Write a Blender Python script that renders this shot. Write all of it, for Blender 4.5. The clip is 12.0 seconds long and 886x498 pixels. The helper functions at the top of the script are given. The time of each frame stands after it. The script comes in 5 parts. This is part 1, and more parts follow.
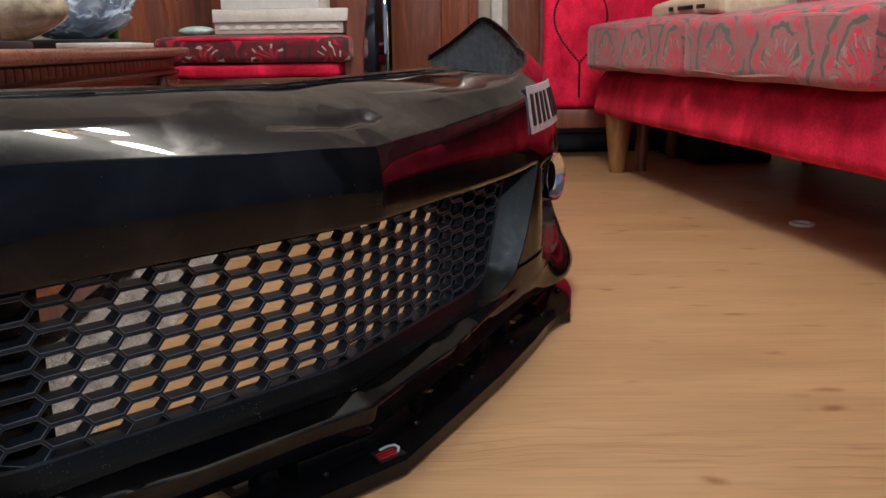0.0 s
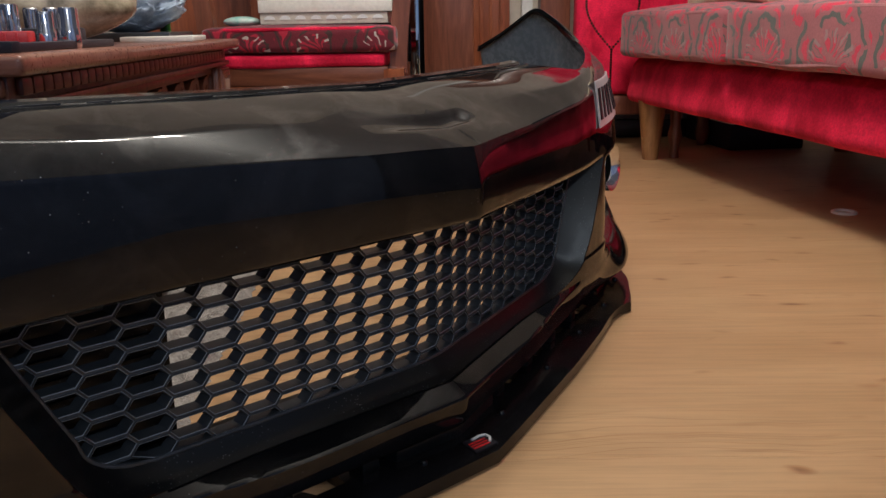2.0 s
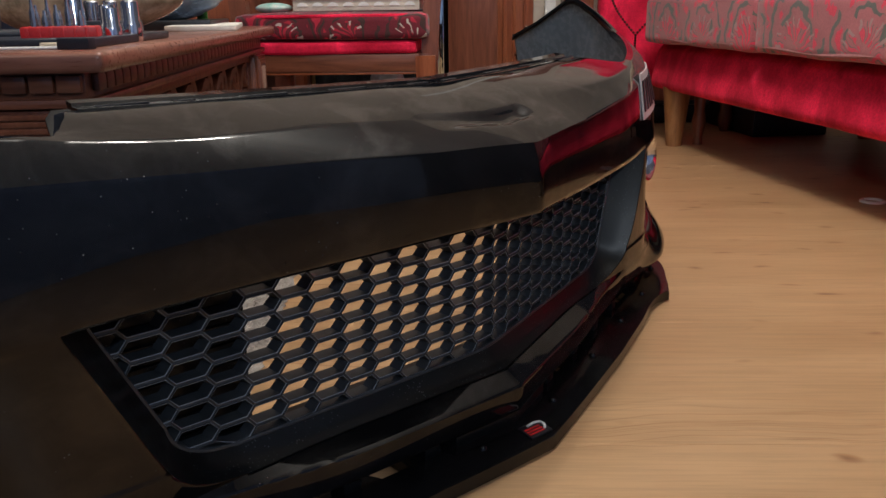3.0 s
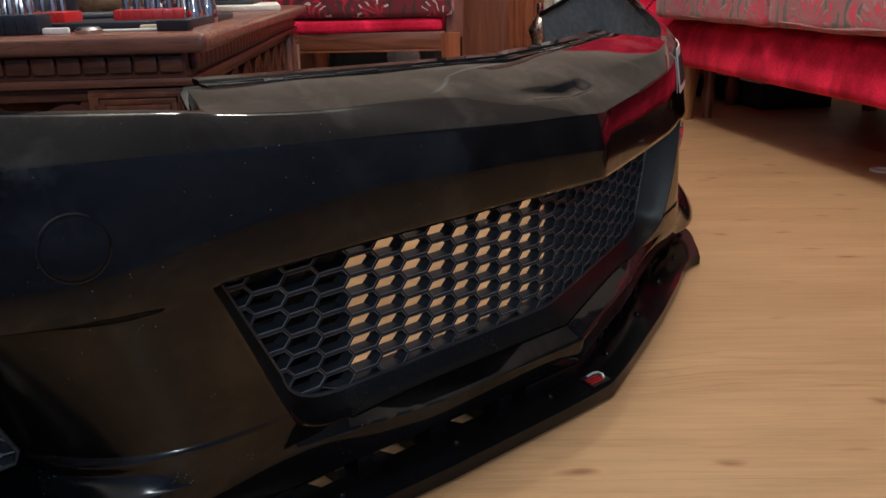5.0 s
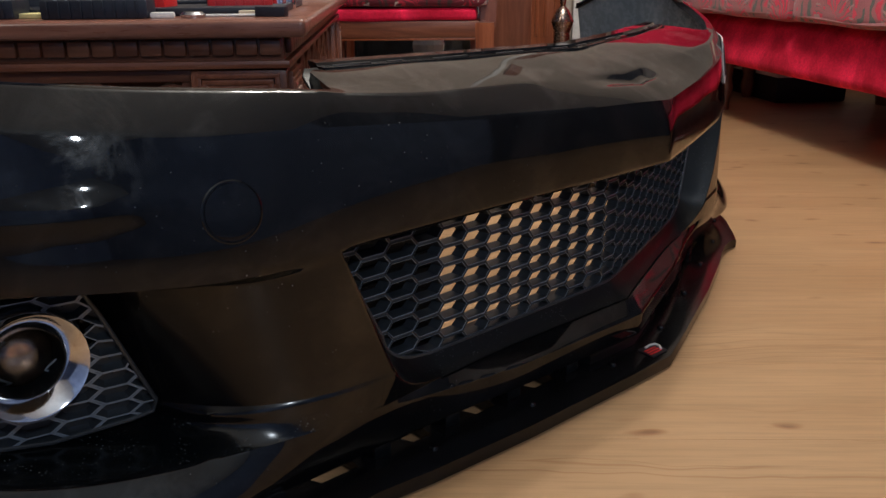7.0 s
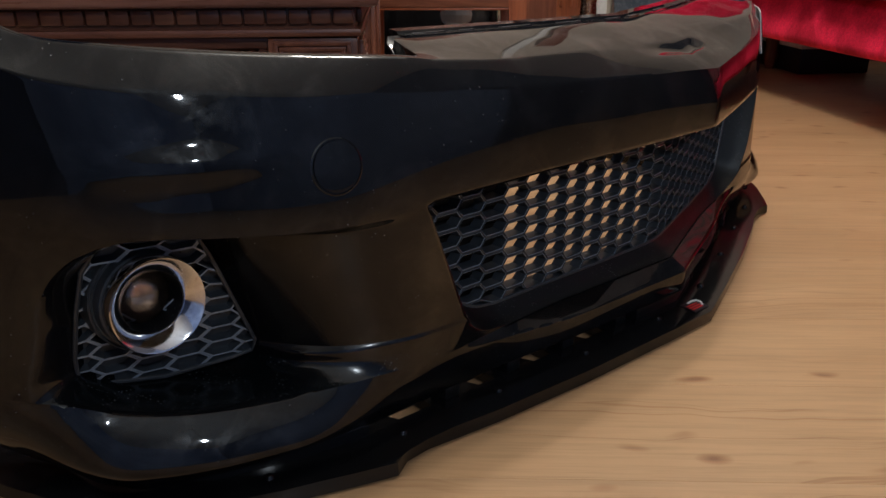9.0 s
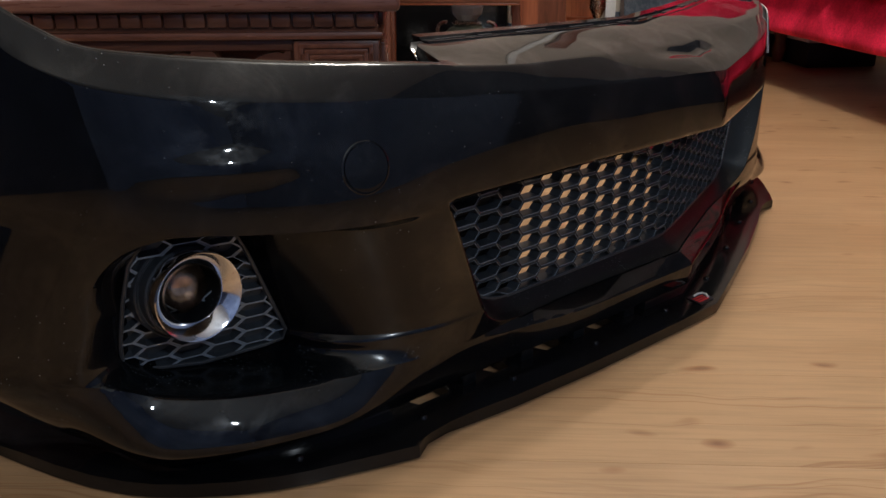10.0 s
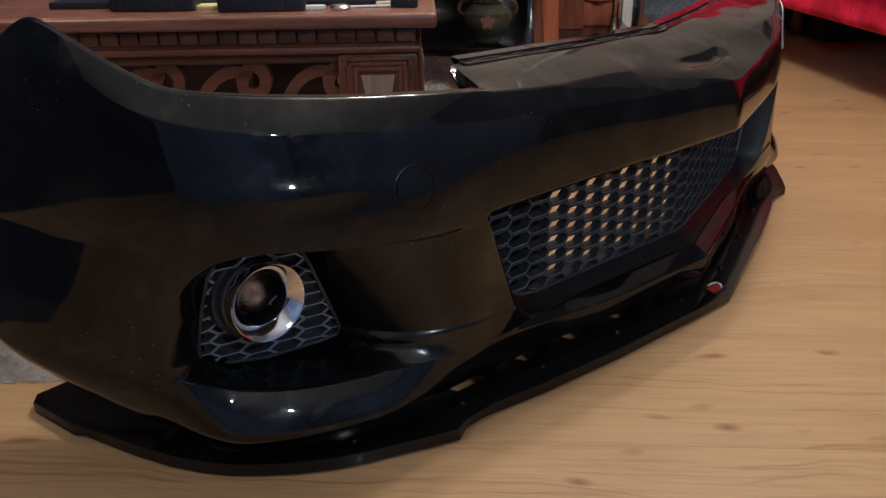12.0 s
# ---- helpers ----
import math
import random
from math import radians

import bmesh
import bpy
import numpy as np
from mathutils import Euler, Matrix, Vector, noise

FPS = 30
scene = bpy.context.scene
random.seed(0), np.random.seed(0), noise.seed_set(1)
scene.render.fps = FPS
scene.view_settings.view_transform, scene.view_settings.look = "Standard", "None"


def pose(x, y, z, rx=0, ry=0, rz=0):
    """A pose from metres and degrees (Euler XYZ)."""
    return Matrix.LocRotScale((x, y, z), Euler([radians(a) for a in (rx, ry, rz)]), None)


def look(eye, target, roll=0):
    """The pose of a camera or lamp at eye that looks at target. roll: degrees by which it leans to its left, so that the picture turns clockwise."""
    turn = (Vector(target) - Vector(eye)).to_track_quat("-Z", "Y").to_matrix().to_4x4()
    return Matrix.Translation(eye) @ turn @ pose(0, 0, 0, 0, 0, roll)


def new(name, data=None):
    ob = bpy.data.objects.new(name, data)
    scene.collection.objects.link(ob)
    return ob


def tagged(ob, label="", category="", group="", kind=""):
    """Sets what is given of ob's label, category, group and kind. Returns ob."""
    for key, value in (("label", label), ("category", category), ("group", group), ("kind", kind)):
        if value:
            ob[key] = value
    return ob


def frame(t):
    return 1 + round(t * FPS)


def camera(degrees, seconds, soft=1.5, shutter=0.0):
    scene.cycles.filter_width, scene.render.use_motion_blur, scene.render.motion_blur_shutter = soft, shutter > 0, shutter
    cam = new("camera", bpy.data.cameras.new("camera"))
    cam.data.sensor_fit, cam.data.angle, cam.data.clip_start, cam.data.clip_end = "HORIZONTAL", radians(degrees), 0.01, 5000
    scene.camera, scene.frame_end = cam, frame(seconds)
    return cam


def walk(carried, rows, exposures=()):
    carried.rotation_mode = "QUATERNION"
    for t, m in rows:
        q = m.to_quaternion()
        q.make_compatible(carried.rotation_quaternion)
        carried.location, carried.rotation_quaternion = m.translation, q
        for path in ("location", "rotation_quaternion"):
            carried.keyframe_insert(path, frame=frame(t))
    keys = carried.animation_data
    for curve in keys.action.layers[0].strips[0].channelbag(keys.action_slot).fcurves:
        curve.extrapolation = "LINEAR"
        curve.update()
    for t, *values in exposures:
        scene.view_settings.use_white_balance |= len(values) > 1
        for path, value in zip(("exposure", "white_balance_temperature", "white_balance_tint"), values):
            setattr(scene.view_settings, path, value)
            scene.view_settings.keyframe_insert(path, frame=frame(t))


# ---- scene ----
cam = camera(56.5, 12.0)
PATH = [
    (0, (0.028, 0.023, 0.453), (-0.004, 1.963, -0.028), -0.8),
    (0.5, (0.009, 0.017, 0.455), (-0.028, 1.955, -0.039), -0.8),
    (1, (-0.011, 0.012, 0.455), (-0.053, 1.948, -0.046), -0.7),
    (1.5, (-0.034, 0.005, 0.465), (-0.079, 1.939, -0.045), -0.7),
    (2, (-0.065, 0.002, 0.474), (-0.116, 1.932, -0.047), -1.0),
    (2.5, (-0.093, -0.007, 0.484), (-0.158, 1.917, -0.06), -1.0),
    (3, (-0.122, -0.02, 0.493), (-0.192, 1.897, -0.071), -0.8),
    (3.5, (-0.147, -0.038, 0.503), (-0.222, 1.874, -0.079), -0.6),
    (5.5, (-0.236, -0.12, 0.501), (-0.28, 1.78, -0.122), -1.3),
    (6, (-0.261, -0.138, 0.503), (-0.3, 1.76, -0.125), -1.0),
    (6.5, (-0.284, -0.154, 0.506), (-0.325, 1.742, -0.126), -0.9),
    (7, (-0.31, -0.17, 0.505), (-0.349, 1.725, -0.133), -0.4),
    (9, (-0.374, -0.242, 0.511), (-0.434, 1.629, -0.191), -0.2),
    (9.5, (-0.379, -0.264, 0.52), (-0.443, 1.601, -0.198), -0.1),
    (10, (-0.387, -0.286, 0.535), (-0.462, 1.575, -0.193), -0.1),
    (10.5, (-0.393, -0.305, 0.551), (-0.475, 1.552, -0.187), -0.1),
    (11, (-0.402, -0.323, 0.571), (-0.497, 1.528, -0.179), -0.3),
    (11.5, (-0.41, -0.334, 0.594), (-0.518, 1.506, -0.183), -0.4),
    (12, (-0.411, -0.357, 0.619), (-0.521, 1.466, -0.196), -0.7),
]
walk(cam, [(t, look(eye, target, roll)) for t, eye, target, roll in PATH])

# ---- light ----
world = bpy.data.worlds.new("world")
scene.world = world
world.use_nodes = True
world.node_tree.nodes["Background"].inputs[0].default_value = (0.02, 0.022, 0.028, 1)
world.node_tree.nodes["Background"].inputs[1].default_value = 0.3
scene.view_settings.exposure = 0.0


def lamp(name, kind, place, target, watts, colour, size):
    data = bpy.data.lights.new(name, kind)
    data.energy, data.color = watts, colour
    if kind == "AREA":
        data.shape, data.size = "DISK", size
    else:
        data.shadow_soft_size = size
    ob = new(name, data)
    ob.matrix_world = look(place, target)
    return ob


CEILING = 2.4
LAMP_XY = (0.10, 1.38)
BULBS = [(LAMP_XY[0] + 0.16 * math.cos(a), LAMP_XY[1] + 0.16 * math.sin(a), CEILING - 0.28) for a in (0.1, 1.67, 3.24, 4.81)]
for spot in BULBS:
    lamp("ceiling_lamp_light", "POINT", spot, (spot[0], spot[1], 0), 24.5, (1.0, 0.93, 0.85), 0.05)
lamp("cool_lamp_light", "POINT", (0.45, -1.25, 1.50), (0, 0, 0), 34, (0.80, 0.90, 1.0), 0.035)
# Added fill without a fixture, brightens the bumper's shadow on the floor.
lamp("rear_fill_light", "POINT", (-1.60, -0.45, 1.90), (0, 0, 0), 26, (1.0, 0.93, 0.84), 0.08)


# ---- materials ----
def material(name, rough=0.5, metal=0.0, colour=(0.5, 0.5, 0.5), coat=0.0, spec=0.5):
    m = bpy.data.materials.new(name)
    m.use_nodes = True
    b = m.node_tree.nodes["Principled BSDF"]
    b.inputs["Base Color"].default_value = (*colour, 1)
    b.inputs["Roughness"].default_value = rough
    b.inputs["Metallic"].default_value = metal
    b.inputs["Coat Weight"].default_value = coat
    b.inputs["Coat Roughness"].default_value = 0.04
    b.inputs["Specular IOR Level"].default_value = spec
    return m


class Nodes:
    """Short hand for building node trees."""

    def __init__(self, m):
        self.t = m.node_tree
        self.b = self.t.nodes["Principled BSDF"]

    def add(self, kind, **values):
        n = self.t.nodes.new(kind)
        for k, v in values.items():
            if k == "noise_dimensions":
                n.noise_dimensions = v
            elif k == "operation":
                n.operation = v
            elif k == "feature":
                n.feature = v
            elif k == "bands_direction":
                n.bands_direction = v
            elif k == "wave_profile":
                n.wave_profile = v
            elif k == "blend_type":
                n.blend_type = v
            elif k == "data_type":
                n.data_type = v
            else:
                n.inputs[k.replace("_", " ")].default_value = v
        return n

    def link(self, a, ai, b, bi):
        self.t.links.new(a.outputs[ai], b.inputs[bi])

    def coords(self, scale=(1, 1, 1), by_object=False, turn=(0, 0, 0)):
        c = self.t.nodes.new("ShaderNodeTexCoord")
        mp = self.t.nodes.new("ShaderNodeMapping")
        mp.inputs["Scale"].default_value = scale
        mp.inputs["Rotation"].default_value = turn
        self.link(c, "Object", mp, "Vector")
        if by_object:
            info = self.t.nodes.new("ShaderNodeObjectInfo")
            k = self.add("ShaderNodeVectorMath", operation="SCALE")
            one = self.t.nodes.new("ShaderNodeCombineXYZ")
            for i in range(3):
                self.link(info, "Random", one, i)
            self.link(one, 0, k, 0)
            k.inputs["Scale"].default_value = 37.0
            s = self.add("ShaderNodeVectorMath", operation="ADD")
            self.link(mp, 0, s, 0)
            self.link(k, 0, s, 1)
            return s
        return mp

    def noise(self, vec, scale, detail=4.0, rough=0.55, dist=0.0):
        n = self.add("ShaderNodeTexNoise", Scale=scale, Detail=detail, Roughness=rough, Distortion=dist)
        self.link(vec, 0, n, "Vector")
        return n

    def ramp(self, src, out, stops):
        r = self.t.nodes.new("ShaderNodeValToRGB")
        e = r.color_ramp.elements
        while len(e) < len(stops):
            e.new(0.5)
        for el, (p, c) in zip(e, stops):
            el.position = p
            el.color = (*c, 1) if len(c) == 3 else c
        self.link(src, out, r, "Fac")
        return r

    def mix(self, fac, a, b, mode="MIX"):
        n = self.add("ShaderNodeMix", data_type="RGBA", blend_type=mode)
        for i, v in ((0, fac), (6, a), (7, b)):
            if isinstance(v, tuple) and hasattr(v[0], "outputs"):
                self.t.links.new(v[0].outputs[v[1]], n.inputs[i])
            elif isinstance(v, tuple):
                n.inputs[i].default_value = (*v, 1)
            else:
                n.inputs[i].default_value = v
        return (n, 2)

    def base(self, v):
        self.t.links.new(v[0].outputs[v[1]], self.b.inputs["Base Color"])

    def rough(self, src, out, lo, hi):
        m = self.add("ShaderNodeMapRange")
        m.inputs["To Min"].default_value, m.inputs["To Max"].default_value = lo, hi
        self.link(src, out, m, "Value")
        self.link(m, 0, self.b, "Roughness")

    def bump(self, src, out, strength, distance):
        n = self.add("ShaderNodeBump", Strength=strength, Distance=distance)
        self.link(src, out, n, "Height")
        self.link(n, 0, self.b, "Normal")


def grey(v):
    return (v, v, v)


def wood(name, dark, mid, light, along="x", size=1.0, rough=(0.25, 0.45), coat=0.15, bump=0.15):
    m = material(name, coat=coat)
    n = Nodes(m)
    st = {"x": (1.2, 14, 14), "y": (14, 1.2, 14), "z": (14, 14, 1.2)}[along]
    v = n.coords(tuple(s * size for s in st), True)
    g = n.noise(v, 2.2, 6, 0.6, 0.9)
    fine = n.noise(v, 14, 3, 0.6, 0.2)
    r = n.ramp(g, "Fac", [(0.28, dark), (0.5, mid), (0.72, light)])
    f = n.ramp(fine, "Fac", [(0.35, grey(0.80)), (0.6, grey(1.0))])
    n.base(n.mix(0.8, (r, 0), (f, 0), "MULTIPLY"))
    n.rough(fine, "Fac", *rough)
    n.bump(fine, "Fac", bump, 0.0006)
    return m


def floor_material():
    """Pale oak laminate: long soft streaks, fine pores and small dark oval flecks."""
    m = material("oak_laminate", coat=0.05)
    n = Nodes(m)
    v = n.coords((1.0, 1.0, 1.0), True)

    def stretch(a, b, src=None):
        k = n.add("ShaderNodeVectorMath", operation="MULTIPLY")
        n.link(src or v, 0, k, 0)
        k.inputs[1].default_value = (a, b, 1.0)
        return k
    warp = n.noise(v, 2.6, 3, 0.5)
    bent = n.add("ShaderNodeVectorMath", operation="MULTIPLY_ADD")
    n.link(warp, "Color", bent, 0)
    bent.inputs[1].default_value = (0.16, 0.13, 0.0)
    n.link(v, 0, bent, 2)
    streak = n.noise(stretch(2.4, 11.0, bent), 1.0, 6, 0.65, 0.7)
    line = n.noise(stretch(0.55, 26.0, bent), 1.0, 3, 0.5, 0.3)
    fibre = n.noise(stretch(7.0, 190.0), 1.0, 4, 0.65, 0.1)
    blot = n.noise(stretch(0.8, 3.0), 1.6, 4, 0.55, 0.4)
    base = n.ramp(blot, "Fac", [(0.3, (0.362, 0.213, 0.106)), (0.52, (0.414, 0.254, 0.132)), (0.75, (0.458, 0.292, 0.157))])
    s1 = n.ramp(streak, "Fac", [(0.30, (0.87, 0.81, 0.75)), (0.48, (0.97, 0.96, 0.94)), (0.72, (1.07, 1.07, 1.07))])
    c1 = n.mix(0.65, (base, 0), (s1, 0), "MULTIPLY")
    s2 = n.ramp(line, "Fac", [(0.43, (1, 1, 1)), (0.445, (0.75, 0.66, 0.59)), (0.46, (1, 1, 1))])
    here = n.ramp(n.noise(stretch(1.1, 5.0), 1.0, 2, 0.5), "Fac", [(0.50, grey(0.0)), (0.60, grey(1.0))])
    c2 = n.mix((here, 0), c1, n.mix(1.0, c1, (s2, 0), "MULTIPLY"))
    fr = n.ramp(fibre, "Fac", [(0.33, grey(0.76)), (0.58, grey(1.02))])
    c3 = n.mix(0.75, c2, (fr, 0), "MULTIPLY")
    kv = stretch(10.5, 25.0, bent)
    knot = n.add("ShaderNodeTexVoronoi", Scale=1.0)
    n.link(kv, 0, knot, "Vector")
    kr = n.ramp(knot, "Distance", [(0.07, (0.48, 0.35, 0.29)), (0.15, (0.72, 0.60, 0.53)), (0.27, (1, 1, 1))])
    few = n.ramp(n.noise(kv, 0.75, 1, 0.4), "Fac", [(0.50, grey(0.0)), (0.59, grey(1.0))])
    n.base(n.mix((few, 0), c3, n.mix(1.0, c3, (kr, 0), "MULTIPLY")))
    n.rough(fibre, "Fac", 0.34, 0.50)
    n.bump(fibre, "Fac", 0.08, 0.0003)
    return m


def paint_material(name, low, high):
    """Black gloss car paint with dust specks, wiping marks and a thin dusty film."""
    m = material(name, rough=0.05, colour=(0.004, 0.004, 0.005), spec=0.37)
    n = Nodes(m)
    v = n.coords((1, 1, 1))
    sp = n.add("ShaderNodeTexVoronoi", Scale=120.0)
    n.link(v, 0, sp, "Vector")
    big = n.noise(v, 11, 3, 0.6)
    dots = n.ramp(sp, "Distance", [(0.03, grey(1.0)), (0.09, grey(0.0))])
    where = n.ramp(big, "Fac", [(0.47, grey(0.0)), (0.64, grey(1.0))])
    both = n.mix(1.0, (dots, 0), (where, 0), "MULTIPLY")
    n.base(n.mix(both, (0.0032, 0.0036, 0.0046), (0.22, 0.23, 0.24)))
    smear = n.noise(v, 26, 5, 0.7, 0.6)
    n.rough(smear, "Fac", low, high)
    film = n.ramp(n.noise(v, 13, 6, 0.7, 0.8), "Fac", [(0.48, grey(0.02)), (0.74, grey(0.70))])
    n.link(film, 0, n.b, "Coat Weight")
    n.b.inputs["Coat Roughness"].default_value = 0.27
    wav = n.noise(v, 6.5, 2, 0.4)
    n.bump(wav, "Fac", 0.10, 0.004)
    return m


def dusty_material(name, low, high, spec):
    """Black plastic with fine pale dust lying on it."""
    m = material(name, rough=0.5, colour=(0.005, 0.006, 0.007), spec=spec)
    n = Nodes(m)
    v = n.coords((1, 1, 1))
    sp = n.add("ShaderNodeTexVoronoi", Scale=260.0)
    n.link(v, 0, sp, "Vector")
    dots = n.ramp(sp, "Distance", [(0.10, grey(1.0)), (0.22, grey(0.0))])
    where = n.ramp(n.noise(v, 30, 4, 0.6), "Fac", [(0.45, grey(0.0)), (0.66, grey(1.0))])
    both = n.mix(1.0, (dots, 0), (where, 0), "MULTIPLY")
    n.base(n.mix(both, (0.003, 0.004, 0.005), (0.15, 0.165, 0.17)))
    f = n.noise(v, 90, 3, 0.6)
    n.rough(f, "Fac", low, high)
    n.bump(f, "Fac", 0.2, 0.0004)
    return m


def velvet_material(name, dark, light):
    m = material(name, rough=0.85, colour=light, spec=0.2)
    n = Nodes(m)
    n.b.inputs["Sheen Weight"].default_value = 0.10
    n.b.inputs["Sheen Roughness"].default_value = 0.4
    n.b.inputs["Sheen Tint"].default_value = (1.0, 0.35, 0.38, 1)
    v = n.coords((1, 1, 1))
    st = n.coords((9, 9, 6))
    a = n.noise(st, 0.9, 5, 0.62, 0.4)
    f = n.noise(v, 160, 3, 0.6)
    r = n.ramp(a, "Fac", [(0.34, dark), (0.64, light)])
    fr = n.ramp(f, "Fac", [(0.3, grey(0.62)), (0.62, grey(1.1))])
    n.base(n.mix(0.6, (r, 0), (fr, 0), "MULTIPLY"))
    n.bump(f, "Fac", 0.4, 0.002)
    return m


def brocade_material(name, ground_colour, leaf, burst, pale, period=0.27):
    """Patterned upholstery: a row of fans with curling leaves between them."""
    m = material(name, rough=0.8, spec=0.25)
    n = Nodes(m)
    n.b.inputs["Sheen Weight"].default_value = 0.25
    v = n.coords((1, 1, 1))
    warp = n.noise(v, 14.0, 2, 0.5)
    add = n.add("ShaderNodeVectorMath", operation="MULTIPLY_ADD")
    n.link(warp, "Color", add, 0)
    add.inputs[1].default_value = (0.075, 0.0, 0.075)
    n.link(v, 0, add, 2)
    sep = n.add("ShaderNodeSeparateXYZ")
    n.link(add, 0, sep, 0)

    def calc(op, a, b=None):
        k = n.add("ShaderNodeMath", operation=op)
        for i, q in ((0, a), (1, b)):
            if q is None:
                continue
            if isinstance(q, (int, float)):
                k.inputs[i].default_value = q
            else:
                n.t.links.new(q, k.inputs[i])
        return k.outputs[0]
    x = calc("DIVIDE", sep.outputs[0], period)
    u = calc("ABSOLUTE", calc("SUBTRACT", calc("FRACT", calc("ADD", x, 20.0)), 0.5))
    h = calc("DIVIDE", calc("ADD", sep.outputs[2], sep.outputs[1]), period)
    w = calc("SUBTRACT", calc("FRACT", calc("ADD", h, 20.448)), 0.30)
    r = calc("SQRT", calc("ADD", calc("MULTIPLY", u, u), calc("MULTIPLY", w, w)))
    ang = calc("ARCTAN2", u, w)
    petals = calc("SINE", calc("ADD", calc("MULTIPLY", ang, 15.0), calc("MULTIPLY", r, -6.0)))
    inner = calc("MULTIPLY", calc("LESS_THAN", r, 0.27), calc("GREATER_THAN", r, 0.04))
    patch = n.noise(v, 19.0, 2, 0.5)
    there = calc("GREATER_THAN", patch.outputs["Fac"], 0.43)
    here = calc("GREATER_THAN", patch.outputs["Fac"], 0.52)
    red = calc("MULTIPLY", calc("MULTIPLY", calc("GREATER_THAN", petals, 0.15), inner), calc("MULTIPLY", there, calc("GREATER_THAN", w, -0.06)))
    edge = calc("LESS_THAN", calc("ABSOLUTE", calc("ADD", petals, 0.25)), 0.22)
    vein = calc("MULTIPLY", calc("MULTIPLY", edge, calc("GREATER_THAN", r, 0.12)), calc("LESS_THAN", r, 0.31))
    vein = calc("MULTIPLY", vein, there)
    curl = calc("SINE", calc("ADD", calc("MULTIPLY", ang, 5.0), calc("MULTIPLY", r, 31.0)))
    outer = calc("GREATER_THAN", r, 0.28)
    leaves = calc("MULTIPLY", calc("MULTIPLY", calc("GREATER_THAN", curl, 0.70), outer), there)
    tips = calc("MULTIPLY", calc("MULTIPLY", calc("LESS_THAN", curl, -0.55), outer), here)
    blotch = n.noise(v, 7.0, 3, 0.5)
    g = n.ramp(blotch, "Fac", [(0.3, tuple(c * 0.75 for c in ground_colour)), (0.7, ground_colour)])

    def over(fac, under, colour):
        k = n.add("ShaderNodeMix", data_type="RGBA")
        n.t.links.new(fac, k.inputs[0])
        n.t.links.new(under[0].outputs[under[1]], k.inputs[6])
        k.inputs[7].default_value = (*colour, 1)
        return (k, 2)
    c = over(red, (g, 0), burst)
    c = over(vein, c, leaf)
    c = over(leaves, c, leaf)
    c = over(tips, c, burst)
    c = over(calc("MULTIPLY", calc("GREATER_THAN", petals, 0.80), calc("MULTIPLY", calc("GREATER_THAN", r, 0.24), calc("LESS_THAN", r, 0.33))), c, pale)
    weave = n.noise(v, 260, 2, 0.5)
    wv = n.ramp(weave, "Fac", [(0.3, grey(0.75)), (0.7, grey(1.05))])
    n.base(n.mix(0.6, c, (wv, 0), "MULTIPLY"))
    n.bump(weave, "Fac", 0.4, 0.001)
    return m


def mottled(name, a, b, rough=0.6, scale=20, metal=0.0, coat=0.0, bump=0.2, dist=0.001):
    m = material(name, rough=rough, metal=metal, coat=coat)
    n = Nodes(m)
    v = n.coords((1, 1, 1))
    t = n.noise(v, scale, 5, 0.6, 0.2)
    f = n.noise(v, scale * 9, 3, 0.6)
    r = n.ramp(t, "Fac", [(0.3, a), (0.7, b)])
    fr = n.ramp(f, "Fac", [(0.3, grey(0.8)), (0.7, grey(1.05))])
    n.base(n.mix(0.6, (r, 0), (fr, 0), "MULTIPLY"))
    n.rough(f, "Fac", max(rough - 0.08, 0.02), min(rough + 0.1, 1))
    n.bump(f, "Fac", bump, dist)
    return m


def glass_material(name, colour=(1, 1, 1), rough=0.02):
    m = material(name, rough=rough, colour=colour)
    b = m.node_tree.nodes["Principled BSDF"]
    b.inputs["Transmission Weight"].default_value = 1.0
    b.inputs["IOR"].default_value = 1.5
    return m


M_FLOOR = floor_material()
M_PAINT = paint_material("black_gloss_paint", 0.02, 0.06)
M_UNPOLISHED = paint_material("unpolished_black_paint", 0.13, 0.20)
M_PLASTIC = dusty_material("dusty_black_plastic", 0.24, 0.42, 0.3)
M_LEDGE = dusty_material("dusty_gloss_plastic", 0.12, 0.26, 0.5)
# One grille plastic in two tones: lit front ridges, shaded cell walls and trim.
M_MESH = mottled("lit_ridge_plastic", (0.15, 0.19, 0.24), (0.23, 0.27, 0.32), 0.36, 40, 0, 0, 0.2, 0.0005)
M_WELL = mottled("shaded_cell_and_trim_plastic", (0.022, 0.027, 0.034), (0.040, 0.047, 0.056), 0.38, 40, 0, 0, 0.2, 0.0005)
M_GLOSS = mottled("black_acrylic", (0.003, 0.003, 0.0035), (0.006, 0.006, 0.007), 0.12, 30, 0, 0.0, 0.05, 0.0003)
M_GLOSS.node_tree.nodes["Principled BSDF"].inputs["Specular IOR Level"].default_value = 0.4
M_CHROME = mottled("chrome", (0.72, 0.72, 0.74), (0.86, 0.86, 0.88), 0.09, 40, 1.0, 0, 0.03, 0.0002)
M_STEEL = mottled("tool_steel", (0.45, 0.45, 0.47), (0.62, 0.62, 0.64), 0.22, 50, 1.0, 0, 0.05, 0.0002)
M_LENS = glass_material("lamp_lens_glass", (0.95, 0.95, 0.93))
M_REFLECTOR = mottled("lamp_inside", (0.16, 0.13, 0.11), (0.70, 0.50, 0.40), 0.15, 60, 0.9, 0, 0.1, 0.001)
M_PLATE = mottled("white_plate", (0.72, 0.72, 0.74), (0.80, 0.80, 0.82), 0.3, 30, 0, 0.2, 0.02, 0.0002)
M_INK = material("black_ink", rough=0.4, colour=(0.008, 0.008, 0.012))
